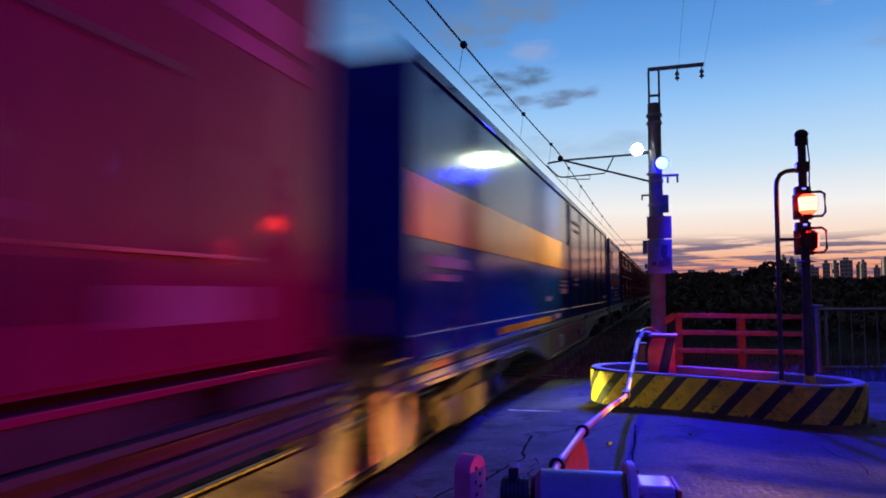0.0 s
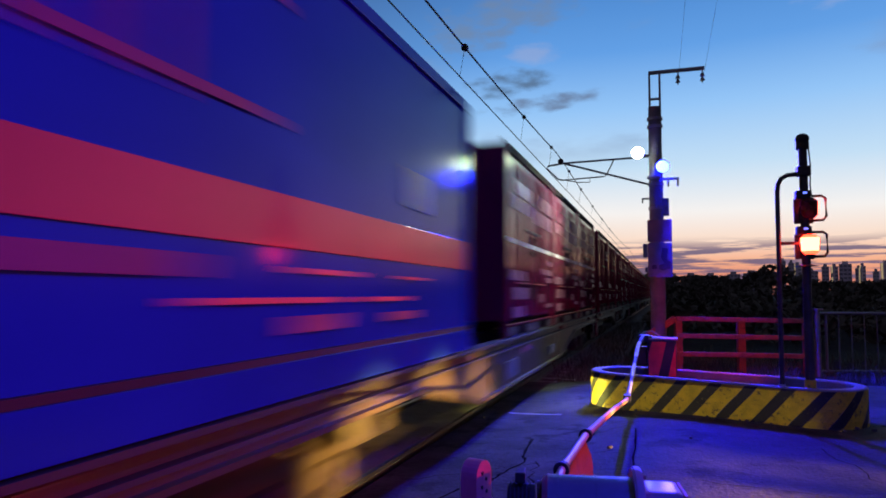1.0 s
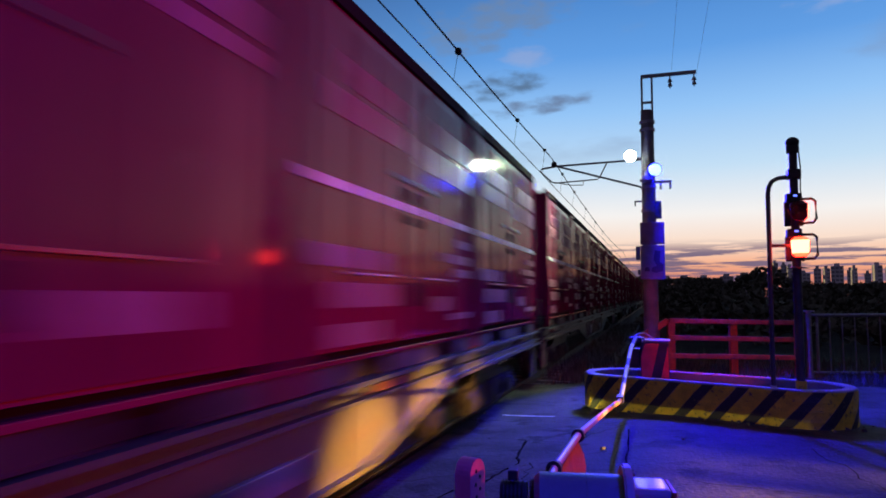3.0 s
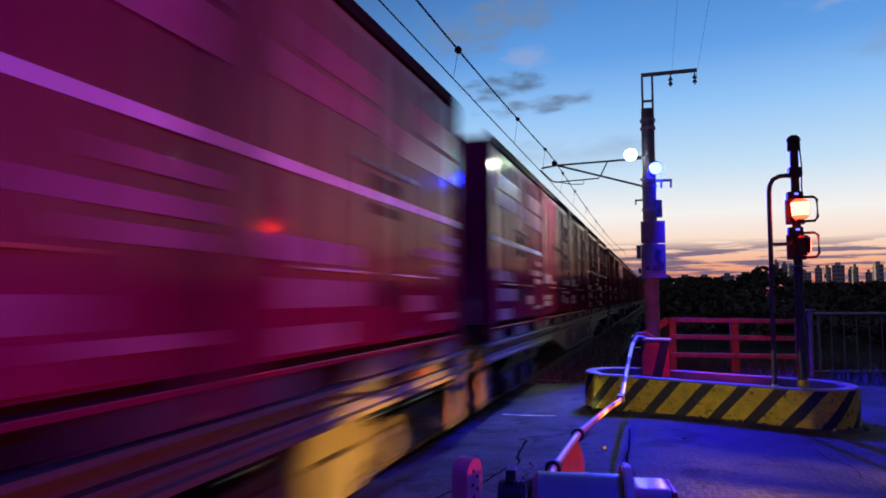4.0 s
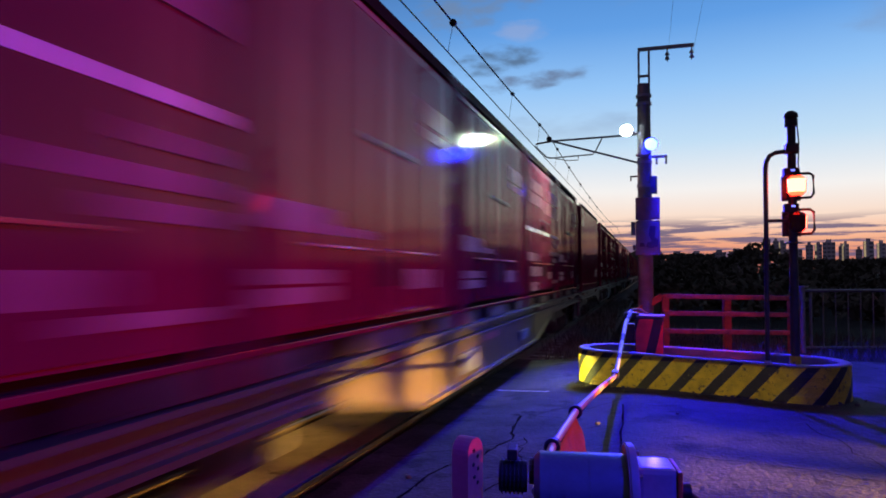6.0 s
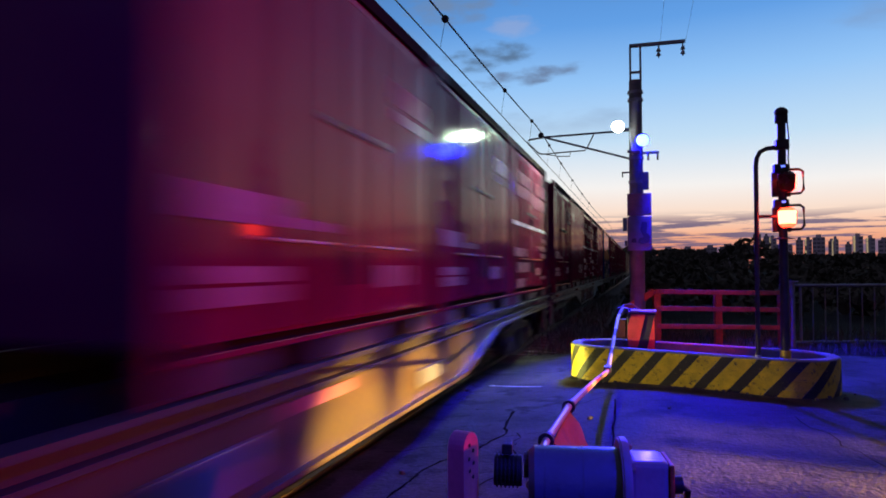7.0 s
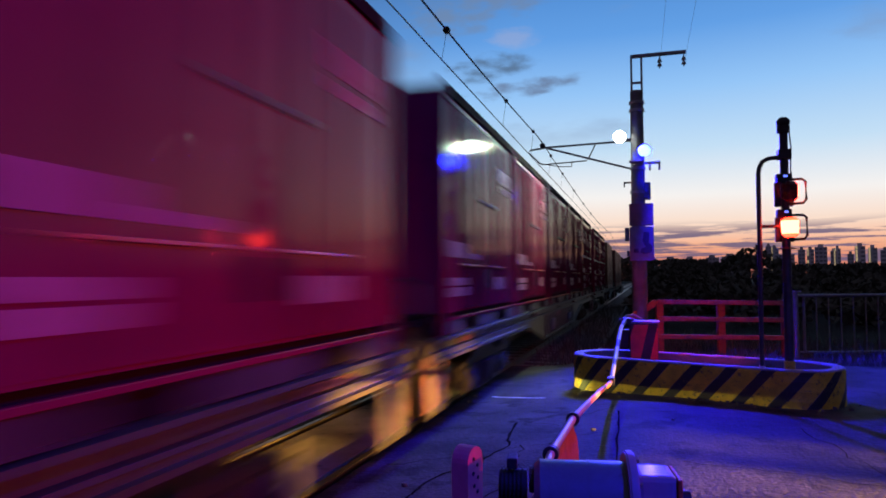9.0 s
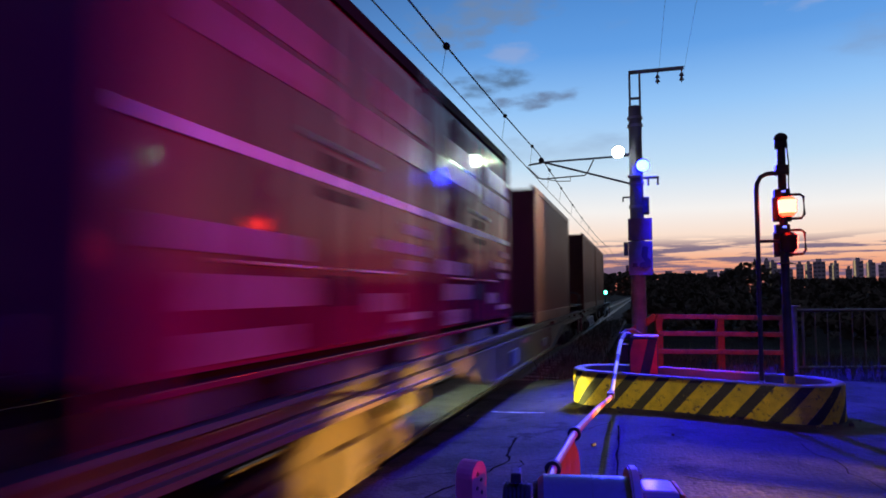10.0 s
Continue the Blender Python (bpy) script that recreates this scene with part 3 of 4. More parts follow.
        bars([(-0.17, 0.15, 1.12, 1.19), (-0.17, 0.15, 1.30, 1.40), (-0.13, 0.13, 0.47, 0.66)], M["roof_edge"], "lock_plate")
    elif style in ("plain12", "lettered12"):
        bars([(-1.72, -0.92, 0.77, 0.93), (-1.72, -0.92, 0.37, 0.46), (-1.72, -0.92, 0.48, 0.56), (0.38, 1.10, 0.41, 0.57), (0.75, 1.50, 1.70, 1.79), (0.75, 1.50, 1.83, 2.02), (-0.86, -0.30, 0.77, 0.83), (-1.72, 0.10, 2.33, 2.37)])
        if style == "lettered12":
            bars([(0.79, 1.70, 1.32, 1.43), (0.84, 1.72, 1.21, 1.27), (0.95, 1.53, 1.10, 1.16), (0.56, 1.72, 0.77, 0.90), (0.61, 1.63, 0.60, 0.65), (0.87, 1.55, 0.38, 0.51)])
        bars([(-0.10, 0.12, 0.44, 0.66)], M["roof_edge"], "lock_plate")
    elif style == "band":
        bm = B()
        box(bm, (x - 0.01, -hl + 0.07, 0.99), (x + 0.014, hl - 0.07, 1.50), 0.003)
        part("colour_band", bm, M["orange"], ob, "broad orange painted band")
        part("trim_strip", box(B(), (w - 0.004, -hl * 0.36, 0.03), (w + 0.004, hl * 0.45, 0.12)), M["orange"], ob, "short orange strip along the foot")
        part("trim_strip", box(B(), (w - 0.004, hl * 0.52, 0.05), (w + 0.004, hl * 0.68, 0.14)), M["pale"], ob, "short pale strip along the foot")
        bars([(-hl + 0.5, -hl + 1.6, 0.76, 0.86), (-hl + 0.5, -hl + 1.2, 0.64, 0.70), (hl - 1.30, hl - 0.42, 0.72, 0.76), (hl - 1.30, hl - 0.42, 0.63, 0.69), (hl - 1.30, hl - 0.42, 0.50, 0.60), (hl - 2.9, hl - 2.5, 0.38, 0.46)])
    elif style == "end_doors":
        bars([(-hl + 0.6, -hl + 1.3, 0.78, 0.84), (-hl + 0.6, -hl + 1.3, 0.66, 0.72), (hl - 1.5, hl - 0.4, 0.32, 0.40)])
        bars([(-hl + 0.5, -hl + 1.7, 2.05, 2.11), (-hl + 0.7, -hl + 1.6, 1.88, 1.93)], M["stripe_red"])
    elif style == "twenty":
        bm = B()
        box(bm, (x - 0.01, -hl + 0.09, 0.79), (x + 0.014, hl - 0.09, 1.07), 0.003)
        part("colour_band", bm, M["salmon"], ob, "salmon-orange painted band")
        bars([(-2.3, -2.20, 1.37, 2.1), (-1.9, -1.82, 1.37, 2.1), (-1.5, -1.42, 1.37, 2.1), (-2.3, -0.6, 1.42, 1.47), (-2.3, -0.6, 2.07, 2.12)], M["faded"], "lettering")
        bars([(-1.2, 0.2, 0.50, 0.53), (0.5, 1.3, 0.50, 0.53), (-0.4, 0.4, 0.66, 0.69), (1.1, 1.7, 0.66, 0.68)], M["stripe_red"], "fitting")
        bars([(-2.4, -1.2, 0.62, 0.72)], M["faded"])
        bars([(-0.4, 0.2, 0.34, 0.43), (0.9, 1.5, 0.36, 0.42), (1.9, 2.6, 0.06, 0.14)])
        bars([(1.3, 1.75, 1.22, 1.52)], M["steel_dark"], "vent")
        part("seam_strip", box(B(), (x + 0.002, -hl + 0.09, 0.20), (x + 0.035, hl - 0.09, 0.235)), M["frame_grey"], ob, "dark strip along the foot")
    elif style in ("corrugated", "ribbed12"):
        bars([(hl - 1.5, hl - 0.35, 0.40, 0.66), (-hl + 0.3, -hl + 0.9, 1.9, 2.1)])
    return ob


KIND = {
    "a": container(3.715, 2.50, M["magenta"], "stripe", "magenta steel goods container with a pale waist stripe on a wagon"),
    "b": container(3.715, 2.50, M["magenta"], "plain12", "magenta steel goods container with pale lettering blocks on a wagon"),
    "e": container(3.715, 2.50, M["magenta"], "lettered12", "magenta steel goods container with rows of pale lettering"),
    "d": container(3.715, 2.50, M["magenta"], "ribbed12", "magenta corrugated steel goods container on a wagon"),
    "c": container(6.06, 2.50, M["magenta"], "corrugated", "long magenta corrugated steel container on a wagon"),
    "l": container(5.80, 2.48, M["redbrown"], "low", "red-brown corrugated steel container at the train's tail"),
    "o": container(9.41, 2.52, M["navy"], "band", "long navy blue container with a broad orange band"),
    "p": container(6.06, 2.52, M["navy"], "band", "navy blue container with a broad orange band"),
    "n": container(9.41, 2.52, M["navy"], "end_doors", "long plain dark blue container on a wagon"),
    "t": container(6.06, 2.50, M["blue"], "twenty", "blue steel container with a salmon band and red fittings"),
}


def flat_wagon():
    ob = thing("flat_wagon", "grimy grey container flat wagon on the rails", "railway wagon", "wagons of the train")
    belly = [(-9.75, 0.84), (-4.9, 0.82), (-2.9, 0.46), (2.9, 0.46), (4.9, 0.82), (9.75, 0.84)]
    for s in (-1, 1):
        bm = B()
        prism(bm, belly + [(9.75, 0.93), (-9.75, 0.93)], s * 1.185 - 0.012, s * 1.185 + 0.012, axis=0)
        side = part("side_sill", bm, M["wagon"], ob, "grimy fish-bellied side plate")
        part("flange", prism(B(), belly + [(y, z + 0.032) for y, z in reversed(belly)], s * 1.205 - 0.045, s * 1.205 + 0.045, axis=0), M["wagon"], side)
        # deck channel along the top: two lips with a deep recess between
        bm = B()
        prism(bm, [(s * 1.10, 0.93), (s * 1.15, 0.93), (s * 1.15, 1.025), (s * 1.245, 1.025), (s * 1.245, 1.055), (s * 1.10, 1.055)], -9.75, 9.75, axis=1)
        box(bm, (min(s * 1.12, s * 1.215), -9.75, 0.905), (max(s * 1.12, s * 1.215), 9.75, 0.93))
        # the channel's dark colour paints in the unlit strip above the headlight beam
        part("deck_channel", bm, M["steel_dark"], side, "deck edge channel coloured dark for the unlit upper web")
        for k in range(-4, 5):
            part("stiffener", box(B(), (min(s * 1.197, s * 1.225), k * 0.62 - 0.012, 0.475), (max(s * 1.197, s * 1.225), k * 0.62 + 0.012, 0.905)), M["wagon"], side)
        for y0, z0, z1 in ((-1.5, 0.56, 0.78), (1.75, 0.60, 0.74)):
            part("equipment_box", box(B(), (min(s * 1.197, s * 1.235), y0 - 0.26, z0), (max(s * 1.197, s * 1.235), y0 + 0.26, z1), 0.01), M["casing"], side)
        for y in (-8.6, -3.6, 3.4, 8.4):
            bm = B()
            box(bm, (s * 1.18 - 0.03, y - 0.22, 0.945), (s * 1.18 + 0.03, y + 0.22, 1.005), 0.008)
            part("lashing_plate", bm, M["redbrown"], side, "red-brown lashing plate")
        part("lettering", box(B(), (s * 1.198 - 0.006, -0.75, 0.80), (s * 1.198 + 0.006, -0.10, 0.88)), M["pale"], side)
    bm = B()
    prism(bm, [(-9.9, 0.78), (-5.2, 0.78), (-3.0, 0.50), (3.0, 0.50), (5.2, 0.78), (9.9, 0.78), (9.9, 1.0), (-9.9, 1.0)], -0.24, 0.24, axis=0)
    part("centre_sill", bm, M["wagon"], ob)
    for y in (-9.7, -7.1, -3.9, 0.0, 3.9, 7.1, 9.7):
        bm = B()
        box(bm, (-1.17, y - 0.10, 0.84), (1.17, y + 0.10, 1.03))
        part("cross_beam", bm, M["wagon"], ob)
    bm = B()
    box(bm, (0.35, -5.6, 0.50), (0.95, -4.9, 0.80), 0.04)
    part("brake_unit", bm, M["steel_dark"], ob)
    bm = B()
    tube(bm, (-0.75, 1.4, 0.68), (-0.75, 2.9, 0.68), 0.17, n=18)
    part("air_tank", bm, M["steel_dark"], ob, smooth=True)
    for e in (-1, 1):
        bm = B()
        box(bm, (-0.12, e * 10.05 - 0.16, 0.76), (0.12, e * 10.05 + 0.16, 1.0), 0.03)
        tube(bm, (0, e * 9.6, 0.88), (0, e * 10.15, 0.88), 0.07, n=10)
        part("coupler", bm, M["steel_dark"], ob)
        bm = B()
        sweep(bm, [(0.75, e * 9.9, 1.0), (0.75, e * 9.9, 1.55), (0.95, e * 9.9, 1.62), (1.13, e * 9.9, 1.55), (1.13, e * 9.9, 0.7)], 0.018, 8)
        part("handrail", bm, M["steel_dark"], ob, smooth=True)
        bm = B()
        sweep(bm, [(1.15, e * 9.82, 0.9), (1.15, e * 9.82, 0.42), (1.15, e * 9.45, 0.42), (1.15, e * 9.45, 0.9)], 0.016, 8)
        part("step", bm, M["pale"], ob, smooth=True)
        for s in (-1, 1):
            part("end_plate", box(B(), (min(s * 1.13, s * 1.17), e * 9.62 - 0.14, 0.34), (max(s * 1.13, s * 1.17), e * 9.62 + 0.14, 0.80), 0.012), M["end_grey"], ob, "grimy grey end step plate")
        # bogie
        c = e * 7.1
        bm = B()
        box(bm, (-0.95, c - 0.2, 0.52), (0.95, c + 0.2, 0.74), 0.03)
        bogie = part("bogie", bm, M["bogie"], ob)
        for s in (-1, 1):
            bm = B()
            prof = [(-1.20, 0.46), (-1.20, 0.62), (-0.75, 0.66), (-0.45, 0.80), (0.45, 0.80), (0.75, 0.66), (1.20, 0.62), (1.20, 0.46), (0.62, 0.42), (0.40, 0.24), (-0.40, 0.24), (-0.62, 0.42)]
            prism(bm, [(c + u, v) for u, v in prof], s * 0.99 - 0.05, s * 0.99 + 0.05, axis=0)
            for k in (-1, 1):
                box(bm, (s * 0.99 - 0.10, c + k * 0.95 - 0.15, 0.30), (s * 0.99 + 0.10, c + k * 0.95 + 0.15, 0.58), 0.03)
                tube(bm, (s * 1.08, c + k * 0.95, 0.43), (s * 1.13, c + k * 0.95, 0.43), 0.11, 0.09, 14)
            for k in (-0.22, 0.0, 0.22):
                tube(bm, (s * 1.05, c + k, 0.30), (s * 1.05, c + k, 0.58), 0.085, n=10)
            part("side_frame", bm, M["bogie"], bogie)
        for k in (-1, 1):
            y = c + k * 0.95
            bm = B()
            tube(bm, (-0.95, y, 0.43), (0.95, y, 0.43), 0.07, n=12)
            part("axle", bm, M["steel_dark"], bogie, smooth=True)
            for s in (-1, 1):
                bm = B()
                tube(bm, (s * 0.50, y, 0.43), (s * 0.53, y, 0.43), 0.455, n=28)
                tube(bm, (s * 0.53, y, 0.43), (s * 0.63, y, 0.43), 0.43, 0.425, 28)
                tube(bm, (s * 0.625, y, 0.43), (s * 0.66, y, 0.43), 0.17, 0.14, 16)
                part("wheel", bm, M["wheel"], bogie, smooth=True)
    return ob


WAGON = flat_wagon()
PITCH = 3.83
SLOTS = [-2 * PITCH, -PITCH, 0.0, PITCH, 2 * PITCH]
TWENTY_THEN_THREE = [("t", -6.47), ("a", 0.08), ("a", PITCH + 0.04), ("a", 2 * PITCH)]


def five(kinds):
    return list(zip(kinds, SLOTS))


LOADS = {
    -2: five("abaab"), -1: five("babab"), 0: [("o", -4.78), ("n", 4.78)], 1: TWENTY_THEN_THREE, 2: five("bbbaa"), 3: five("aabaa"), 4: five("aaaaa"), 5: five("aebaa"),
    6: five("bbdbb"), 7: five("abbab"), 8: [("c", -6.47), ("b", 0.08), ("b", 3.87), ("a", 7.66)],
    9: five("bdaad"), 10: [("p", -6.47), ("a", 0.08), ("a", PITCH + 0.04), ("b", 2 * PITCH)], 11: five("bbbba"), 12: [("a", -7.48), ("a", -3.68), ("l", 3.55)],
    13: [("l", -6.60), ("l", -0.30)],
}


def train():
    used = set()

    def put(ob, y, z):
        m = pose(TRACK, y, z)
        if ob.name in used:
            ob = copy_thing(ob, m)
        else:
            used.add(ob.name)
            ob.matrix_world = m
        MOVING.append((ob, y, z))
        return ob
    for n in sorted(LOADS):
        mid = FIRST + WAGON_LENGTH * (n + 0.5)
        put(WAGON, mid, 0.0)
        for kind, off in LOADS[n]:
            put(KIND[kind], mid + off, FLOOR)


train()

# ---- overhead line ----


def overhead():
    def cable(name, pts, r, label):
        tagged(finish(name, sweep(B(), pts, r, 6), M["wire"], True), label, "wire", kind="structure")
    cable("contact_wire", [(TRACK, y, 5.14) for y in range(-30, 141, 10)], 0.011, "thin dark contact wire above the track")

    def hang(y):
        if y < 20.5:
            return 5.585 + 0.30 * ((y - 6.0) / 14.5) ** 2
        u = (y - 20.5) / 45.0
        u -= math.floor(u)
        return 5.885 - 1.6 * u * (1 - u)
    cable("messenger_wire", [(TRACK + 0.085, -10 + 1.5 * i, hang(-10 + 1.5 * i)) for i in range(90)], 0.016, "dark carrier wire sagging above the contact wire")
    for y in (10.3, 15.2, 19.2, 23.0, 26.5, 31, 36, 41):
        ob = thing("wire_dropper", "small dark clamp and dropper on the overhead wire", "dropper", "droppers of the overhead line", pose(TRACK, y, 0))
        part("clamp", ball(B(), (0.085, 0, hang(y)), 0.062 if y < 12 else 0.05, 10, (1, 1.3, 1)), M["wire"], ob, smooth=True)
        part("dropper_wire", tube(B(), (0.085, 0, hang(y)), (0, 0, 5.14), 0.004, n=6), M["wire"], ob)
    # bracket arm on the line's own post
    mast = thing("catenary_mast", "concrete overhead line post with a tubular bracket arm", "mast", at=pose(-0.17, 20.5, 0))
    part("post", tube(B(), (0, 0, -0.3), (0, 0, 6.4), 0.17, 0.13, 20), M["pole"], mast, smooth=True)
    o = 0.17
    arm = part("bracket_arm", sweep(B(), [(-3.30 + o, 0, 5.54), (-2.8 + o, 0, 5.60), (-0.87 + o, 0, 5.64), (-0.10, 0, 5.66)], 0.03, 8), M["galv"], mast, smooth=True)
    part("brace", sweep(B(), [(-2.82 + o, 0, 5.59), (-0.33 + o, 0, 4.82), (-0.10, 0, 4.75)], 0.03, 8), M["galv"], mast, smooth=True)
    part("loop", sweep(B(), [(-3.30 + o, 0, 5.54), (-3.36 + o, 0, 5.48), (-3.0 + o, 0, 5.12), (-2.9 + o, 0, 5.08), (-1.62 + o, 0, 5.13), (-1.55 + o, 0, 5.2), (-1.35 + o, 0, 5.6)], 0.02, 8), M["galv"], mast, smooth=True)
    part("steady_arm", sweep(B(), [(-2.05 + o, 0, 5.10), (-2.05 + o, 0, 4.98), (-2.4 + o, 0, 4.99), (-3.085 + o, 0, 5.14)], 0.014, 8), M["galv"], mast, smooth=True)
    part("clamp", ball(B(), (-2.92 + o, 0, 5.66), 0.09, 10), M["steel_dark"], mast, smooth=True)


overhead()


def lamp_pole():
    """The near pole with floodlights, cross-arms and boards."""
    x0, y0 = -0.103, 13.2
    ob = thing("utility_pole", "concrete pole carrying floodlights, insulators and boards", "pole", at=pose(x0, y0, 0))
    part("post", tube(B(), (0, 0, 0.05), (0, 0, 5.15), 0.145, 0.115, 24), M["pole"], ob, smooth=True)
    for z in (4.75, 4.9, 3.65, 3.2):
        part("band", tube(B(), (0, 0, z), (0, 0, z + 0.05), 0.142, n=24), M["galv"], ob)
    frame_ = part("crossarm", box(B(), (-0.10, -0.035, 5.79), (0.90, 0.035, 5.85), 0.006), M["galv"], ob)
    for x in (-0.085, 0.10):
        part("upright", box(B(), (x - 0.02, -0.03, 4.55), (x + 0.02, 0.03, 5.79), 0.004), M["galv"], ob)
    part("tie_bar", box(B(), (-0.07, -0.02, 5.29), (0.085, 0.02, 5.33)), M["galv"], ob)
    for x in (0.43, 0.86):
        bm = B()
        tube(bm, (x, 0, 5.79), (x, 0, 5.55), 0.012, n=8)
        for z in (5.72, 5.64):
            tube(bm, (x, 0, z), (x, 0, z - 0.05), 0.028, 0.045, 12)
        part("insulator", bm, M["porcelain"], frame_)
    low = part("lower_crossarm", box(B(), (0.05, -0.03, 3.75), (0.41, 0.03, 3.79)), M["galv"], ob)
    for x in (0.22, 0.39):
        part("insulator", tube(B(), (x, 0, 3.75), (x, 0, 3.63), 0.018, n=8), M["porcelain"], low)
    part("peg", box(B(), (-0.26, -0.02, 3.40), (-0.1, 0.02, 3.43)), M["galv"], ob)
    part("peg", box(B(), (-0.26, -0.02, 3.33), (-0.235, 0.02, 3.43)), M["galv"], ob)
    part("junction_box", box(B(), (0.10, -0.08, 3.08), (0.225, 0.08, 3.40), 0.012), M["casing"], ob)
    part("board", box(B(), (-0.165, -0.20, 2.58), (0.265, -0.15, 2.99), 0.006), M["sign"], ob, "dull red warning board")
    lower = part("board", box(B(), (-0.165, -0.205, 1.93), (0.265, -0.15, 2.56), 0.006), M["sign_pale"], ob, "pale board with a dark shape")
    bm = B()
    prism(bm, [(0.02, 2.08), (0.10, 2.05), (0.22, 2.08), (0.24, 2.2), (0.17, 2.26), (0.19, 2.45), (0.09, 2.47), (0.06, 2.30), (0.12, 2.18), (0.04, 2.16)], -0.209, -0.205, axis=1)
    prism(bm, [(-0.10, 2.08), (0.0, 2.08), (-0.02, 2.16), (-0.09, 2.15)], -0.209, -0.205, axis=1)
    part("figure", bm, M["sign_dark"], lower)
    part("side_box", box(B(), (-0.25, -0.16, 2.30), (-0.17, -0.02, 2.55), 0.01), M["casing"], ob)
    part("side_box", box(B(), (-0.22, -0.14, 2.02), (-0.17, -0.02, 2.12), 0.01), M["casing"], ob)
    for (x, y, z), glow, nm in ((WHITE_LAMP, M["glow_white"], "white floodlight"), (BLUE_LAMP, M["glow_blue"], "blue-white floodlight")):
        lx, ly = x - x0, y - y0
        bm = B()
        tube(bm, (lx, ly + 0.12, z + 0.04), (lx, ly - 0.02, z), 0.07, 0.12, 18)
        sweep(bm, [(0, 0, z - 0.02), (lx * 0.5, ly * 0.5, z - 0.04), (lx, ly + 0.10, z)], 0.016, 8)
        head = part("floodlight", bm, M["galv"], ob, nm)
        part("lens", ball(B(), (lx, ly - 0.02, z - 0.005), 0.112, 18, (1, 0.6, 1)), glow, head, smooth=True)
    part("shelf", box(B(), (-0.15, -0.30, 3.76), (0.08, -0.12, 3.79), 0.008), M["casing_light"], ob)
    for x in (0.43, 0.86):
        cable = sweep(B(), [(x0 + x, y0, 5.56), (x0 + x + 0.15, 0, 6.4), (x0 + x + 0.3, -25, 7.6)], 0.002, 5)
        tagged(finish("overhead_cable", cable, M["wire"], True), "thin overhead cable from the pole's insulator", "cable", kind="structure")


lamp_pole()

# ---- hazard-striped planter ----
RIM = 0.575
RA, RB, RR = Vector((-0.42, 9.72)), Vector((1.62, 8.94)), 0.57


def around(s, r):
    """The point at length s round the stadium, at radius r."""
    d = (RB - RA)
    ln = d.length
    d.normalize()
    n = Vector((d.y, -d.x))
    half = math.pi * RR
    s = s % (2 * ln + 2 * half)
    if s < ln:
        p, q = RA + d * s, n
    elif s < ln + half:
        a = (s - ln) / RR
        p, q = RB, n * math.cos(a) + d * math.sin(a)
    elif s < 2 * ln + half:
        p, q = RB - d * (s - ln - half), -n
    else:
        a = (s - 2 * ln - half) / RR
        p, q = RA, -n * math.cos(a) - d * math.sin(a)
    return p + q * r


def planter():
    ob = thing("planter_kerb", "oval concrete planter kerb with yellow and black stripes", "planter")
    total = 2 * (RB - RA).length + 2 * math.pi * RR
    count = 20
    step = total / (2 * count)
    lo, bev = 0.12, 0.02
    bm = B()
    n = 160
    rings = []
    for i in range(n):
        s = total * i / n
        row = []
        for r, z in ((RR - 0.006, RIM - 0.012), (RR - 0.02, RIM), (RR - 0.13, RIM), (RR - 0.145, RIM - 0.015), (RR - 0.145, lo), (RR - 0.006, lo)):
            p = around(s, r)
            row.append(bm.verts.new((p.x, p.y, z)))
        rings.append(row)
    for a, b in zip(rings, rings[1:] + rings[:1]):
        for k in range(6):
            bm.faces.new((a[k], a[(k + 1) % 6], b[(k + 1) % 6], b[k]))
    part("kerb", bm, M["concrete"], ob, "pale weathered concrete rim")
    slant, sub = 0.38, 6
    for i in range(2 * count):
        bm = B()
        grid = []
        for k in range(sub + 1):
            col = []
            for h in range(5):
                u = h / 4
                jit = 0.012 * noise.noise((i * 3.1 + k, u * 6, 0)) if k in (0, sub) else 0
                wide = 0.13 if i % 2 else -0.13
                s = step * (i - wide + (1 + 2 * wide) * k / sub) + slant * u + jit
                p = around(s, RR)
                q = around(s, RR - 0.01)
                z = lo + u * (RIM - bev - lo)
                col.append((bm.verts.new((p.x, p.y, z)), bm.verts.new((q.x, q.y, z))))
            grid.append(col)
        for a, b in zip(grid, grid[1:]):
            for h in range(4):
                bm.faces.new((a[h][0], b[h][0], b[h + 1][0], a[h + 1][0]))
            bm.faces.new((a[4][0], b[4][0], b[4][1], a[4][1]))
        part("stripe", bm, M["yellow"] if i % 2 else M["black"], ob)
    bm = B()
    vs = []
    for i in range(80):
        p = around(total * i / 80, RR - 0.14)
        vs.append(bm.verts.new((p.x, p.y, RIM - 0.16)))
    bm.faces.new(vs)
    part("soil", bm, M["soil"], ob)


planter()


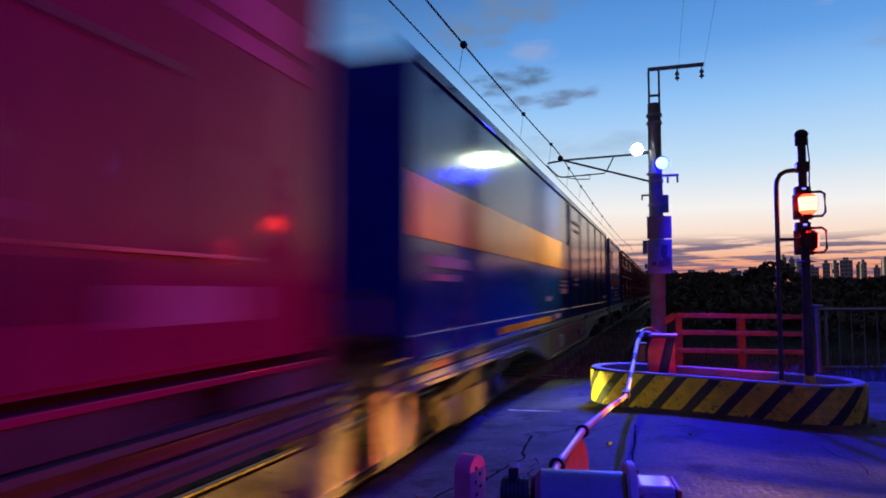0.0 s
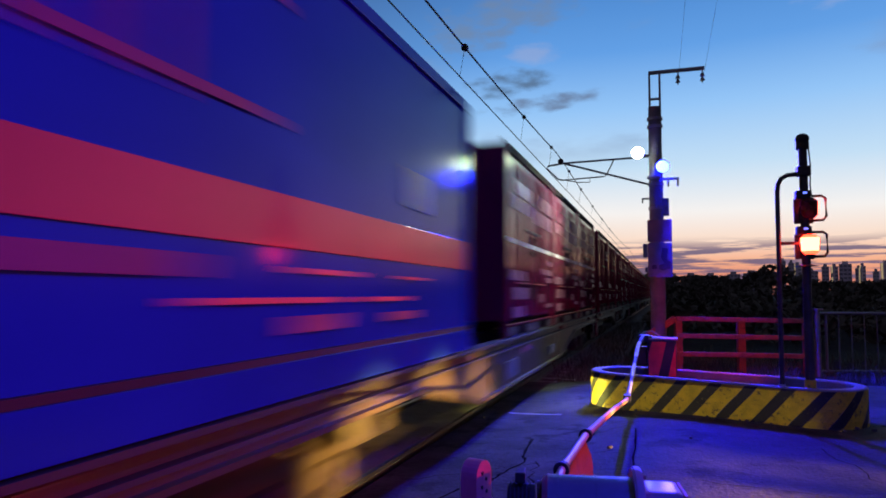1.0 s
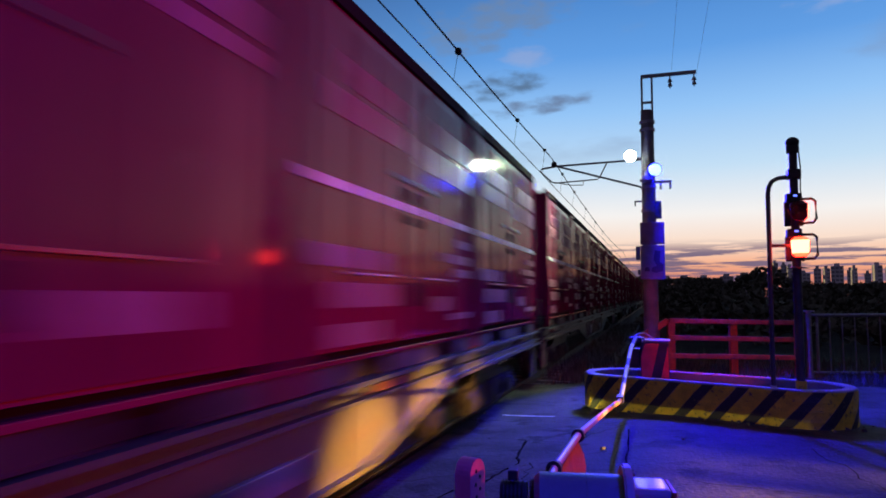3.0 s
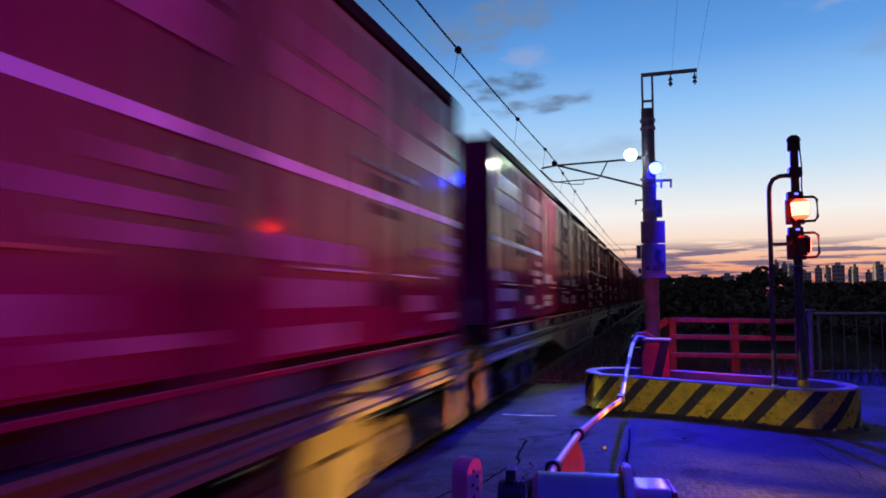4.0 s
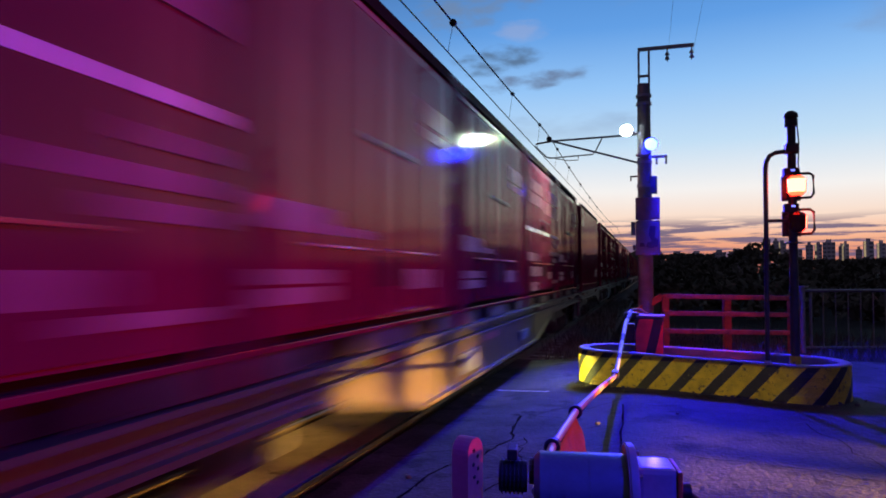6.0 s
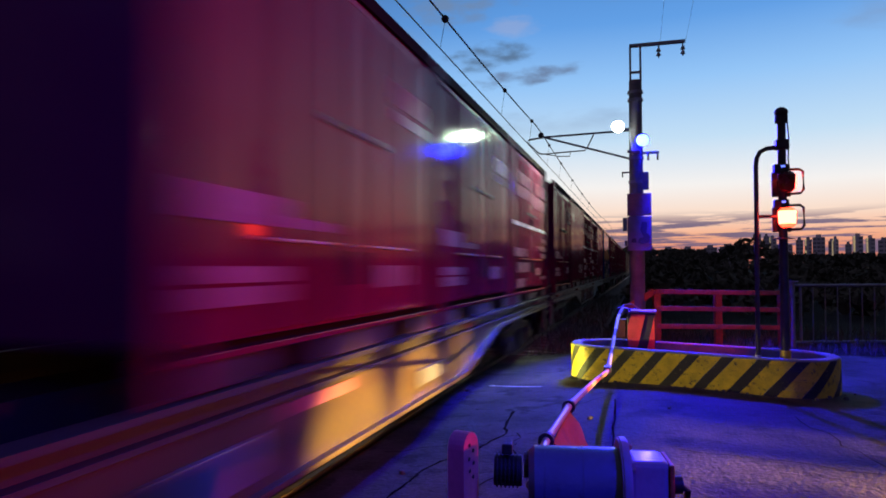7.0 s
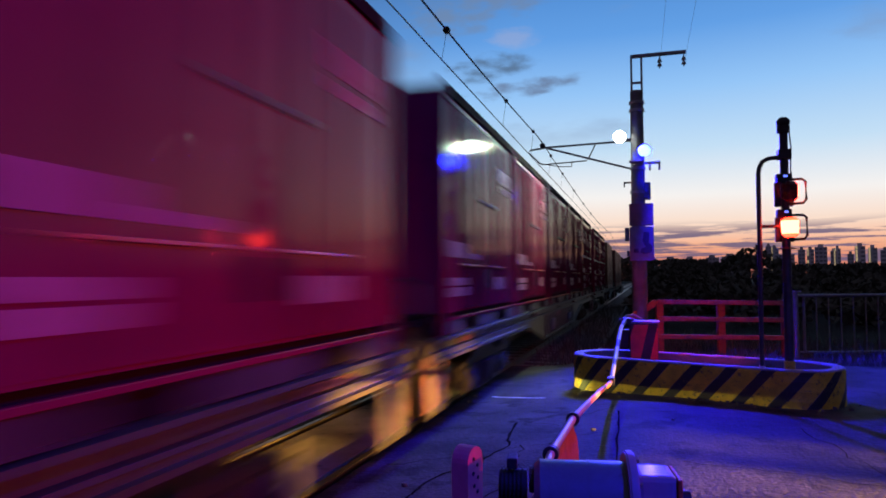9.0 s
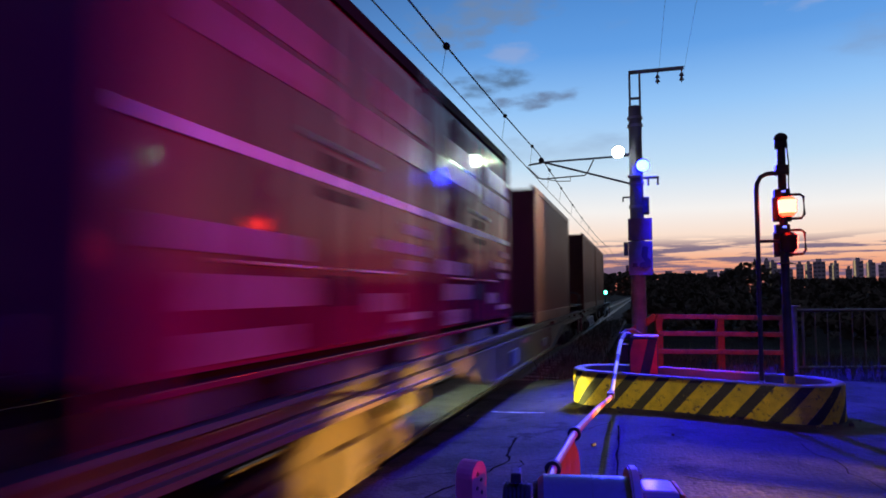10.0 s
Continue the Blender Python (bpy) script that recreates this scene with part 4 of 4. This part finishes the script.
def warning_signal():
    """Two red lamps that light in turn, on a post with a bent pipe beside it."""
    x0, y0 = 1.545, 8.56
    ob = thing("crossing_signal", "dark post with two red warning lamps and a bent pipe", "crossing signal", at=pose(x0, y0, 0))
    part("post", tube(B(), (0, 0, 0.42), (0, 0, 3.36), 0.05, 0.045, 16), M["steel_dark"], ob, smooth=True)
    bm = B()
    ball(bm, (0, 0, 3.40), 0.075, 14, (1, 1, 0.85))
    tube(bm, (0, 0, 3.28), (0, 0, 3.36), 0.07, n=16)
    part("bell", bm, M["rubber"], ob, smooth=True)
    part("collar", box(B(), (-0.07, -0.07, 2.97), (0.07, 0.07, 3.08), 0.01), M["steel_dark"], ob)
    part("pipe", sweep(B(), [(-0.29, -0.02, 0.42), (-0.28, -0.02, 2.80), (-0.27, -0.02, 2.88), (-0.235, -0.02, 2.95), (-0.17, -0.02, 2.985), (0.0, 0, 3.0)], 0.026, 10), M["steel_dark"], ob, smooth=True)
    part("tie", tube(B(), (-0.28, -0.02, 2.20), (0, 0, 2.20), 0.018, n=8), M["steel_dark"], ob)
    part("cable", sweep(B(), [(0.06, 0, 3.3), (0.075, 0, 3.1), (0.065, 0, 2.85), (0.08, 0, 2.7)], 0.008, 6), M["rubber"], ob, smooth=True)
    part("foot_sleeve", tube(B(), (0, 0, 0.42), (0, 0, 0.66), 0.06, n=14), M["yellow"], ob, "yellow sleeve at the post's foot")
    part("pipe_sleeve", tube(B(), (-0.29, -0.02, 0.42), (-0.29, -0.02, 0.60), 0.036, n=12), M["line"], ob, "pale sleeve at the pipe's foot")
    part("disc", tube(B(), (0, 0, 1.935), (0, 0, 1.955), 0.13, 0.06, 18), M["steel_dark"], ob)
    drums = []
    for z in (2.60, 2.19):
        bm = B()
        box(bm, (-0.09, -0.055, z + 0.10), (0.06, 0.075, z + 0.20), 0.012)
        box(bm, (-0.10, 0.06, z - 0.17), (0.10, 0.10, z + 0.12), 0.012)
        head = part("lamp_head", bm, M["rubber"], ob)
        bm = B()
        sweep(bm, [(0.06, -0.03, z + 0.13), (0.17, -0.04, z + 0.13), (0.205, -0.05, z + 0.10), (0.21, -0.05, z - 0.10), (0.18, -0.05, z - 0.145), (0.02, -0.02, z - 0.15)], 0.015, 8)
        part("guard", bm, M["rubber"], head, smooth=True)
        part("status_light", box(B(), (-0.02, -0.058, z + 0.16), (0.02, -0.054, z + 0.18)), M["glow_status"], head)
        # the lens turns its lit half forward or away
        bm = B()
        n = 24
        cols = []
        r = 0.098
        for k in range(n):
            a = 2 * math.pi * k / n
            cols.append([bm.verts.new((q * r * math.cos(a), q * r * math.sin(a), h)) for q, h in ((0.55, -0.125), (0.92, -0.085), (1.0, 0.065), (0.60, 0.10))])
        for k in range(n):
            a, b = cols[k], cols[(k + 1) % n]
            for h in range(3):
                f = bm.faces.new((a[h], b[h], b[h + 1], a[h + 1]))
                f.material_index = (2 if h == 1 else 0) if k < n // 2 else 1
        for h in (0, 3):
            f = bm.faces.new([c[h] for c in cols])
            f.material_index = 1
        drum = part("lamp_lens", bm, M["glow_red"], head, "revolving lens, lit on one half", smooth=True)
        drum.data.materials.append(M["lens_dark"])
        drum.data.materials.append(M["glow_hot"])
        drum.location = (0.035, -0.06, z)
        drums.append((drum, z))
    return drums


DRUMS = warning_signal()

# ---- barriers and fences ----


def barrier_arm():
    ob = thing("boom_barrier", "lowered crossing barrier arm, sagging, banded white and orange", "barrier arm")
    key = [(-0.30, 1.75, 1.055), (-0.33, 2.27, 1.042), (-0.33, 2.98, 1.014), (-0.33, 4.6, 0.86), (-0.33, 6.18, 0.69), (-0.33, 6.5, 0.69), (-0.33, 7.48, 0.787), (-0.32, 8.86, 0.974), (-0.29, 9.75, 1.03)]
    pts = []
    for a, b in zip(key, key[1:]):
        pts += [Vector(a).lerp(Vector(b), k / 4) for k in range(4)]
    pts.append(Vector(key[-1]))
    W, O, K = "arm_white", "arm_orange", "rubber"
    mats = [W] * 8 + [W, W, O, W] + [O, K, O, W] + [O, K, W, W] + [W, W, K, W] + [W, K, W, W] + [W, K, K, K]
    for i in range(len(pts) - 1):
        r = 0.0120 + 0.0165 * i / len(pts)
        a, b = pts[i], pts[i + 1]
        part("tube_band", tube(B(), a, b, r, r + 0.0004, 14), M[mats[i % len(mats)]], ob, smooth=True)
    for (y, z), rr in (((2.27, 1.042), 0.026), ((2.98, 1.014), 0.028)):
        part("collar", tube(B(), (-0.33, y - 0.018, z), (-0.33, y + 0.018, z - 0.002), rr, n=18), M["rubber"], ob)
    part("joint", box(B(), (-0.362, 6.25, 0.655), (-0.298, 6.42, 0.722), 0.01), M["steel_dark"], ob)
    bm = B()
    grid = []
    for i in range(11):
        u = i / 10
        y = -0.27 + 0.54 * u
        drop = 0.09 + 0.10 * (1 - abs(u - 0.35) * 1.1)
        grid.append([[bm.verts.new((s * 0.0015 + 0.018 * math.sin(6 * u + 4 * v) * v, y * (1 - 0.12 * v), -0.015 - drop * v)) for s in (-1, 1)] for v in (0, 0.25, 0.5, 0.75, 1.0)])
    for a, c in zip(grid, grid[1:]):
        for k in range(4):
            for s in (0, 1):
                bm.faces.new((a[k][s], c[k][s], c[k + 1][s], a[k + 1][s]))
        bm.faces.new((a[4][0], c[4][0], c[4][1], a[4][1]))
    for a in (grid[0], grid[-1]):
        for k in range(4):
            bm.faces.new((a[k][0], a[k + 1][0], a[k + 1][1], a[k][1]))
    flag = part("flag", bm, M["cloth"], ob, "orange cloth that flaps below the arm", smooth=True)
    flag.location = (-0.33, 2.64, 1.022)
    return flag


FLAG = barrier_arm()


def far_machine():
    x0, y0 = -0.07, 9.98
    ob = thing("barrier_machine", "barrier machine with red and black slanted stripes", "barrier machine", at=pose(x0, y0, 0))
    body = part("casing", box(B(), (-0.16, -0.16, 0.40), (0.22, 0.2, 0.98), 0.02), M["steel_dark"], ob)
    for pts, mat in (([(-0.15, 0.46), (-0.03, 0.46), (0.09, 0.965), (-0.10, 0.965), (-0.15, 0.80)], "stripe_red"),
                     ([(0.10, 0.46), (0.21, 0.46), (0.21, 0.95)], "stripe_red")):
        part("stripe", prism(B(), pts, -0.168, -0.158, axis=1), M[mat], body)
    part("cover", box(B(), (-0.14, -0.18, 0.985), (0.24, 0.22, 1.012), 0.008), M["casing_light"], ob)
    bm = B()
    box(bm, (-0.27, -0.20, 0.96), (-0.14, 0.08, 1.05), 0.015)
    tube(bm, (-0.3, -0.10, 1.0), (-0.1, -0.10, 1.0), 0.05, n=12)
    part("clamp", bm, M["steel_dark"], ob)
    part("stay", sweep(B(), [(-0.25, -0.2, 1.05), (-0.2, -0.1, 1.09), (-0.1, 0, 1.10), (0.02, 0.05, 1.02)], 0.012, 6), M["galv"], ob, smooth=True)
    part("side_box", box(B(), (-0.32, -0.05, 0.62), (-0.17, 0.15, 0.88), 0.015), M["redbrown"], ob)


far_machine()


def red_fence():
    ob = thing("guard_fence", "three-rail fence of red-painted steel", "fence")
    a, b = Vector((0.19, 13.2, 0)), Vector((2.52, 13.95, 0))
    d = (b - a).normalized()
    n = Vector((-d.y, d.x, 0))

    def beam(name, p, q, w, h):
        m = (p + q) / 2
        e = (q - p).normalized()
        side = n
        up = e.cross(side).normalized()
        bm = B()
        box(bm, (-(q - p).length / 2, -w / 2, -h / 2), ((q - p).length / 2, w / 2, h / 2), 0.008)
        bm.transform(Matrix.Translation(m) @ Matrix((e, side, up)).transposed().to_4x4())
        part(name, bm, M["red_paint"], ob)
    for u in (0.02, 0.49, 0.985):
        p = a.lerp(b, u)
        beam("post", p + Vector((0, 0, 0.0)), p + Vector((0, 0, 1.19)), 0.10, 0.13)
    for z in (1.17, 0.86, 0.53):
        p, q = a.copy(), b.copy()
        p.z, q.z = z, z - 0.04
        beam("rail", p - n * 0.06, q - n * 0.06, 0.05, 0.085)
    beam("brace", Vector((-0.30, 13.06, 0.86)), Vector((0.19, 13.2, 1.17)), 0.05, 0.12)


red_fence()


def railing():
    ob = thing("bar_railing", "grey steel railing with upright bars", "railing")
    a, d = Vector((2.66, 13.95)), Vector((0.95, 0.312))

    def at(u, z):
        return (a.x + d.x * u, a.y + d.y * u, z)
    for z, r in ((1.27, 0.03), (0.22, 0.022)):
        part("rail", tube(B(), at(0, z), at(5.2, z), r, n=10), M["galv"], ob, smooth=True)
    for k in range(22):
        u = 0.16 + 0.235 * k
        part("bar", tube(B(), at(u, 0.22), at(u, 1.27), 0.012 if k % 7 else 0.026, n=8), M["galv"], ob, smooth=True)
    for u in (0.0, 5.2):
        part("post", tube(B(), at(u, 0.0), at(u, 1.33), 0.055, n=12), M["galv"], ob, smooth=True)
    part("cap", tube(B(), at(0, 1.33), at(0, 1.36), 0.11, n=14), M["casing_light"], ob)


railing()


def near_machine():
    """The drive unit in the foreground: bracket, small motor, big drum, flange and box."""
    ob = thing("barrier_drive", "barrier drive unit with motor drum, flange and bracket", "barrier machine", at=pose(-0.176, 1.645, 1.109, 0, 0, 9.0))
    px = 0.001345

    def X(p):
        return (p - 1040) * px

    def Z(p):
        return (897 - p) * px
    bm = B()
    tube(bm, (X(968), 0, 0), (X(1112), 0, 0), 0.079, n=40)
    tube(bm, (X(958), 0, 0), (X(968), 0, 0), 0.066, 0.079, 40)
    drum = part("drum", bm, M["casing"], ob, smooth=True)
    for xx in (985, 1050):
        part("seam", tube(B(), (X(xx), 0, 0), (X(xx) + 0.004, 0, 0), 0.0805, n=40), M["casing"], drum)
    bm = B()
    tube(bm, (X(1112), 0, 0), (X(1128), 0, 0), 0.104, n=40)
    bmesh.ops.bevel(bm, geom=[e for e in bm.edges if e.is_manifold and e.calc_face_angle(0) > 1], offset=0.004, segments=2, affect="EDGES")
    fl = part("flange", bm, M["casing_light"], ob, smooth=True)
    for k in range(8):
        t = k * math.pi / 4 + 0.2
        part("bolt", tube(B(), (X(1128), 0.090 * math.cos(t), 0.090 * math.sin(t)), (X(1134), 0.090 * math.cos(t), 0.090 * math.sin(t)), 0.006, n=6), M["galv"], fl)
    part("end_box", box(B(), (X(1128), -0.055, -0.07), (X(1192), 0.055, Z(850)), 0.012), M["casing_light"], ob)
    # red here stands for the red lamp light on this end
    part("end_plate", box(B(), (X(1192), -0.06, -0.07), (X(1199), 0.06, Z(853)), 0.003), M["red_paint"], ob)
    part("plug", tube(B(), (X(1199), -0.02, Z(893)), (X(1216), -0.02, Z(893)), 0.02, n=14), M["rubber"], ob, smooth=True)
    bm = B()
    tube(bm, (X(898), 0.0, Z(882)), (X(946), 0.0, Z(882)), 0.036, n=20)
    motor = part("motor", bm, M["rubber"], ob, smooth=True)
    for k in range(6):
        part("fin", tube(B(), (X(902 + 7 * k), 0, Z(882)), (X(904 + 7 * k), 0, Z(882)), 0.041, n=20), M["rubber"], motor)
    part("terminal_box", box(B(), (X(912), -0.03, Z(850)), (X(930), 0.03, Z(832)), 0.004), M["rubber"], motor)
    part("coupling", tube(B(), (X(950), 0, Z(872)), (X(972), 0, Z(872)), 0.03, n=14), M["steel_dark"], ob)
    bm = B()
    prof = [(-0.035, -0.12)] + [(-0.036 * math.cos(math.pi * k / 10), Z(843) + 0.036 * math.sin(math.pi * k / 10)) for k in range(11)] + [(0.035, -0.12)]
    prism(bm, prof, X(826), X(858), axis=0)
    bm.transform(Matrix.Translation((X(840), 0, 0)) @ Matrix.Rotation(radians(-24), 4, "Z") @ Matrix.Translation((-X(840), 0, 0)))
    bracket = part("bracket", bm, M["bracket"], ob, "steel bracket coloured red for the warning light on it")
    turn = Matrix.Translation((X(840), 0, 0)) @ Matrix.Rotation(radians(-24), 4, "Z") @ Matrix.Translation((-X(840), 0, 0))
    for dy, zz in ((-0.008, 838), (0.010, 850), (-0.010, 862), (0.012, 872), (-0.006, 884), (0.010, 896)):
        bm = tube(B(), (X(857.4), dy, Z(zz)), (X(859), dy, Z(zz)), 0.005, n=8)
        bm.transform(turn)
        part("bolt_hole", bm, M["rubber"], bracket)
    part("base_plate", box(B(), (X(815), -0.11, -0.135), (X(1225), 0.11, -0.115), 0.004), M["steel_dark"], ob)
    part("pedestal", box(B(), (X(940), -0.10, -0.97), (X(1150), 0.10, -0.135), 0.02), M["casing"], ob)
    part("cable", sweep(B(), [(X(1211), -0.02, Z(893)), (X(1224), -0.03, Z(900)), (X(1220), -0.03, Z(960)), (X(1150), -0.03, Z(1000))], 0.008, 8), M["rubber"], ob, smooth=True)


near_machine()

# ---- small things on the ground ----


def rubble():
    rnd = random.Random(21)
    bm = B()
    tube(bm, (0, 0, -0.01), (0, 0, 0.02), 0.03, 0.02, 6)
    for v in bm.verts:
        v.co += Vector((rnd.uniform(-1, 1), rnd.uniform(-1, 1), rnd.uniform(-0.5, 0.5))) * 0.008
    base = finish("stone", bm, M["ballast"])
    for i in range(36):
        ob = base if i == 0 else new("stone", base.data)
        if i < 30:
            s = rnd.uniform(-0.3, 3.2)
            q = around(s, RR + rnd.uniform(0.02, 0.35) * rnd.random())
            x, y = q.x, q.y
        else:
            x, y = rnd.uniform(-2.2, 2.5), rnd.uniform(4.5, 12.0)
            if (Vector((x, y)) - (RA + RB) / 2).length < 1.9:
                x = rnd.uniform(-2.3, -1.6)
        k = rnd.uniform(0.35, 1.2)
        ob.matrix_world = pose(x, y, road_height(x, y) + 0.005, 0, 0, rnd.uniform(0, 360)) @ Matrix.Diagonal((k, k, k, 1))
        tagged(ob, "small broken stone lying on the road", "stone", "stones on the road")


rubble()


def weeds():
    rnd = random.Random(8)
    verts, faces = [], []
    for i in range(5200):
        if i < 3600:
            x, y = rnd.uniform(-1.9, 6.5), rnd.uniform(12.5, 17.5)
            if x > -0.3 and y < 12.9:
                continue
        else:
            x, y = rnd.uniform(-2.2, -1.0), rnd.uniform(12.5, 40)
        h = rnd.uniform(0.05, 0.30) * (0.5 + rnd.random())
        a = rnd.uniform(0, 6.28)
        lean = rnd.uniform(-0.5, 0.5) * h
        z = rise(x) - 0.06
        k = len(verts)
        verts += [(x - 0.012 * math.cos(a), y - 0.012 * math.sin(a), z), (x + 0.012 * math.cos(a), y + 0.012 * math.sin(a), z), (x + lean * math.cos(a), y + lean * math.sin(a), z + h)]
        faces.append((k, k + 1, k + 2))
    me = bpy.data.meshes.new("weeds")
    me.from_pydata(verts, [], faces)
    me.materials.append(M["foliage"])
    tagged(new("weeds", me), "low weeds and grass along the road's edge", "grass", kind="stuff")


weeds()

# ---- distance ----


def woods():
    rnd = random.Random(5)
    verts, faces = [], []
    for i in range(16000):
        az = radians(rnd.uniform(-12, 40))
        dist = 22 + 63 * rnd.random() ** 0.7
        x, y = dist * math.sin(az) + 1.0, dist * math.cos(az)
        if x < -0.6 + 0 * y:
            continue
        top = 2.0 + 0.5 * noise.noise((x * 0.16, y * 0.05, 0)) + 0.35 * noise.noise((x * 0.6, y * 0.2, 4)) + (dist - 48) * 0.024 - (0.7 if dist < 40 else 0.0)
        top += 1.3 * math.exp(-((math.degrees(az) - 6.8) / 1.8) ** 2) * (dist > 45)
        z = top * (1 - rnd.random() ** 2.2)
        r = rnd.uniform(0.14, 0.38)
        for _ in range(2):
            q = Euler((rnd.uniform(-1.2, 1.2), rnd.uniform(-1.2, 1.2), rnd.uniform(0, 6.28)))
            base = len(verts)
            for u, v in ((-1, 0), (0, -0.5), (1, 0), (0, 0.5)):
                p = Vector((u * r, v * r, 0.1 * r * (u * u)))
                p.rotate(q)
                verts.append((x + p.x, y + p.y, max(z + p.z, -0.1)))
            faces.append((base, base + 1, base + 2, base + 3))
    # trees close the line where it bends away
    for i in range(2600):
        x, y = rnd.uniform(-85, 30), rnd.uniform(350, 385)
        top = 10.5 + 3.0 * noise.noise((x * 0.06, 0, 8)) + 1.5 * noise.noise((x * 0.3, y * 0.1, 2))
        z = top * (1 - rnd.random() ** 1.6)
        r = rnd.uniform(0.7, 1.9)
        q = Euler((rnd.uniform(0.6, 2.2), rnd.uniform(-0.6, 0.6), rnd.uniform(-0.9, 0.9)))
        base = len(verts)
        for u, v in ((-1, 0), (0, -0.7), (1, 0), (0, 0.7)):
            s = Vector((u * r, v * r, 0.1 * r * (u * u)))
            s.rotate(q)
            verts.append((x + s.x, y + s.y, max(z + s.z, -0.1)))
        faces.append((base, base + 1, base + 2, base + 3))
    me = bpy.data.meshes.new("far_woods")
    me.from_pydata(verts, [], faces)
    me.materials.append(M["foliage"])
    tagged(new("far_woods", me), "dark belt of shrubs and trees beyond the line", "woods", kind="stuff")


woods()


def tower(x, y, w, d, h, lit, seed):
    rnd = random.Random(seed)
    ob = thing("tower_block", "distant grey tower block against the sunset", "building", "towers of the skyline", pose(x, y, 0, 0, 0, -math.degrees(math.atan2(x, y))))
    bm = B()
    box(bm, (-w / 2, 0, -1), (w / 2, d, h))
    part("wall", bm, M["tower"], ob)
    bm = B()
    box(bm, (-w * 0.25, d * 0.2, h), (w * 0.2, d * 0.6, h + 2.5))
    part("roof_house", bm, M["tower"], ob)
    bm = B()
    floors, cols = max(int(h / 3.2), 2), max(int(w / 3.0), 2)
    bl = B()
    for f in range(floors):
        for c in range(cols):
            x0 = -w / 2 + w * (c + 0.15) / cols
            x1 = x0 + w * 0.7 / cols
            z0 = h * (f + 0.25) / floors
            on = lit and c == lit - 1
            if on:
                x1 = x0 + w * 0.35 / cols
            tgt = bl if (on and rnd.random() < 0.9) or rnd.random() < 0.006 else bm
            box(tgt, (x0, -0.15, z0), (x1, 0.05, z0 + h * (0.85 if on else 0.5) / floors))
    tagged(part("glazing", bm, M["tower_glass"], ob), kind="stuff")
    if bl.verts:
        tagged(part("lit_glazing", bl, M["lit_window"], ob), kind="stuff")
    else:
        bl.free()


SKYLINE = (
    (8.65, 5, 33, 1), (9.23, 5, 31, 0), (9.64, 7, 29, 1), (10.46, 13, 23, 0), (11.46, 6, 27, 0), (12.04, 6, 27, 1), (12.73, 10, 29, 0), (13.54, 5, 25, 2), (13.79, 5, 27, 1), (14.61, 5, 22, 0),
    (15.20, 8, 29, 1), (15.97, 7, 27, 1), (16.79, 9, 25, 0), (17.60, 6, 27, 1), (5.22, 12, 21, 0), (6.51, 15, 22, 0), (7.43, 8, 23, 0), (3.57, 13, 20, 0), (2.10, 15, 20, 0), (0.82, 9, 20, 0))


def skyline():
    rnd = random.Random(11)
    # bearing from the line of the track, width, height, lit column
    for b, w, h, lit in SKYLINE:
        dist = rnd.uniform(640, 760)
        a = radians(b)
        tower(dist * math.sin(a), dist * math.cos(a), w * dist / 700, 10, h * dist / 700, lit, int(b * 100))


skyline()


def far_signal():
    ob = thing("rail_signal", "distant railway signal showing green", "signal", at=pose(-4.72, 92, 0))
    part("post", tube(B(), (0, 0, -0.2), (0, 0, 2.0), 0.06, n=10), M["steel_dark"], ob)
    head = part("head", box(B(), (-0.2, -0.1, 1.25), (0.2, 0.1, 2.0), 0.03), M["rubber"], ob)
    part("lens", ball(B(), (0, -0.13, 1.62), 0.22, 12), M["glow_green"], head, smooth=True)


far_signal()

# ---- what moves ----
SWAP = [0.5 + 0.6 * k for k in range(16)]


def motions():
    for ob, y, z in MOVING:
        walk(ob, [(0.0, pose(TRACK, y, z)), (10.0, pose(TRACK, y - SPEED * 10.0, z))])
    # the cloth swings out in the train's draught
    swing = ((0, 14), (0.3, 30), (0.5, 50), (0.7, 30), (1, 16), (1.5, 42), (2, 52), (2.5, 6), (3.0, 18), (3.5, 26), (4, 15), (4.5, 26), (5, 34), (5.3, 48), (5.5, 54), (5.7, 36), (6.2, 20), (6.6, 30),
             (7, 34), (7.5, 8), (8, 6), (8.5, 13), (9, 12), (9.5, 10), (10, 12))
    walk(FLAG, [(t, pose(-0.33, 2.64, 1.022, 0, -a, 0)) for t, a in swing])
    # each lens turns half round in a tenth of a second; the upper one starts lit
    for k, (drum, z) in enumerate(DRUMS):
        angle = 152.0 if k == 0 else 332.0
        rows = [(0.0, pose(0.035, -0.06, z, 0, 0, angle))]
        for t in SWAP:
            for i in range(4):
                rows.append((t + i / 30, pose(0.035, -0.06, z, 0, 0, angle + 60 * i)))
            angle += 180
        rows.append((10.0, pose(0.035, -0.06, z, 0, 0, angle)))
        walk(drum, rows)


motions()
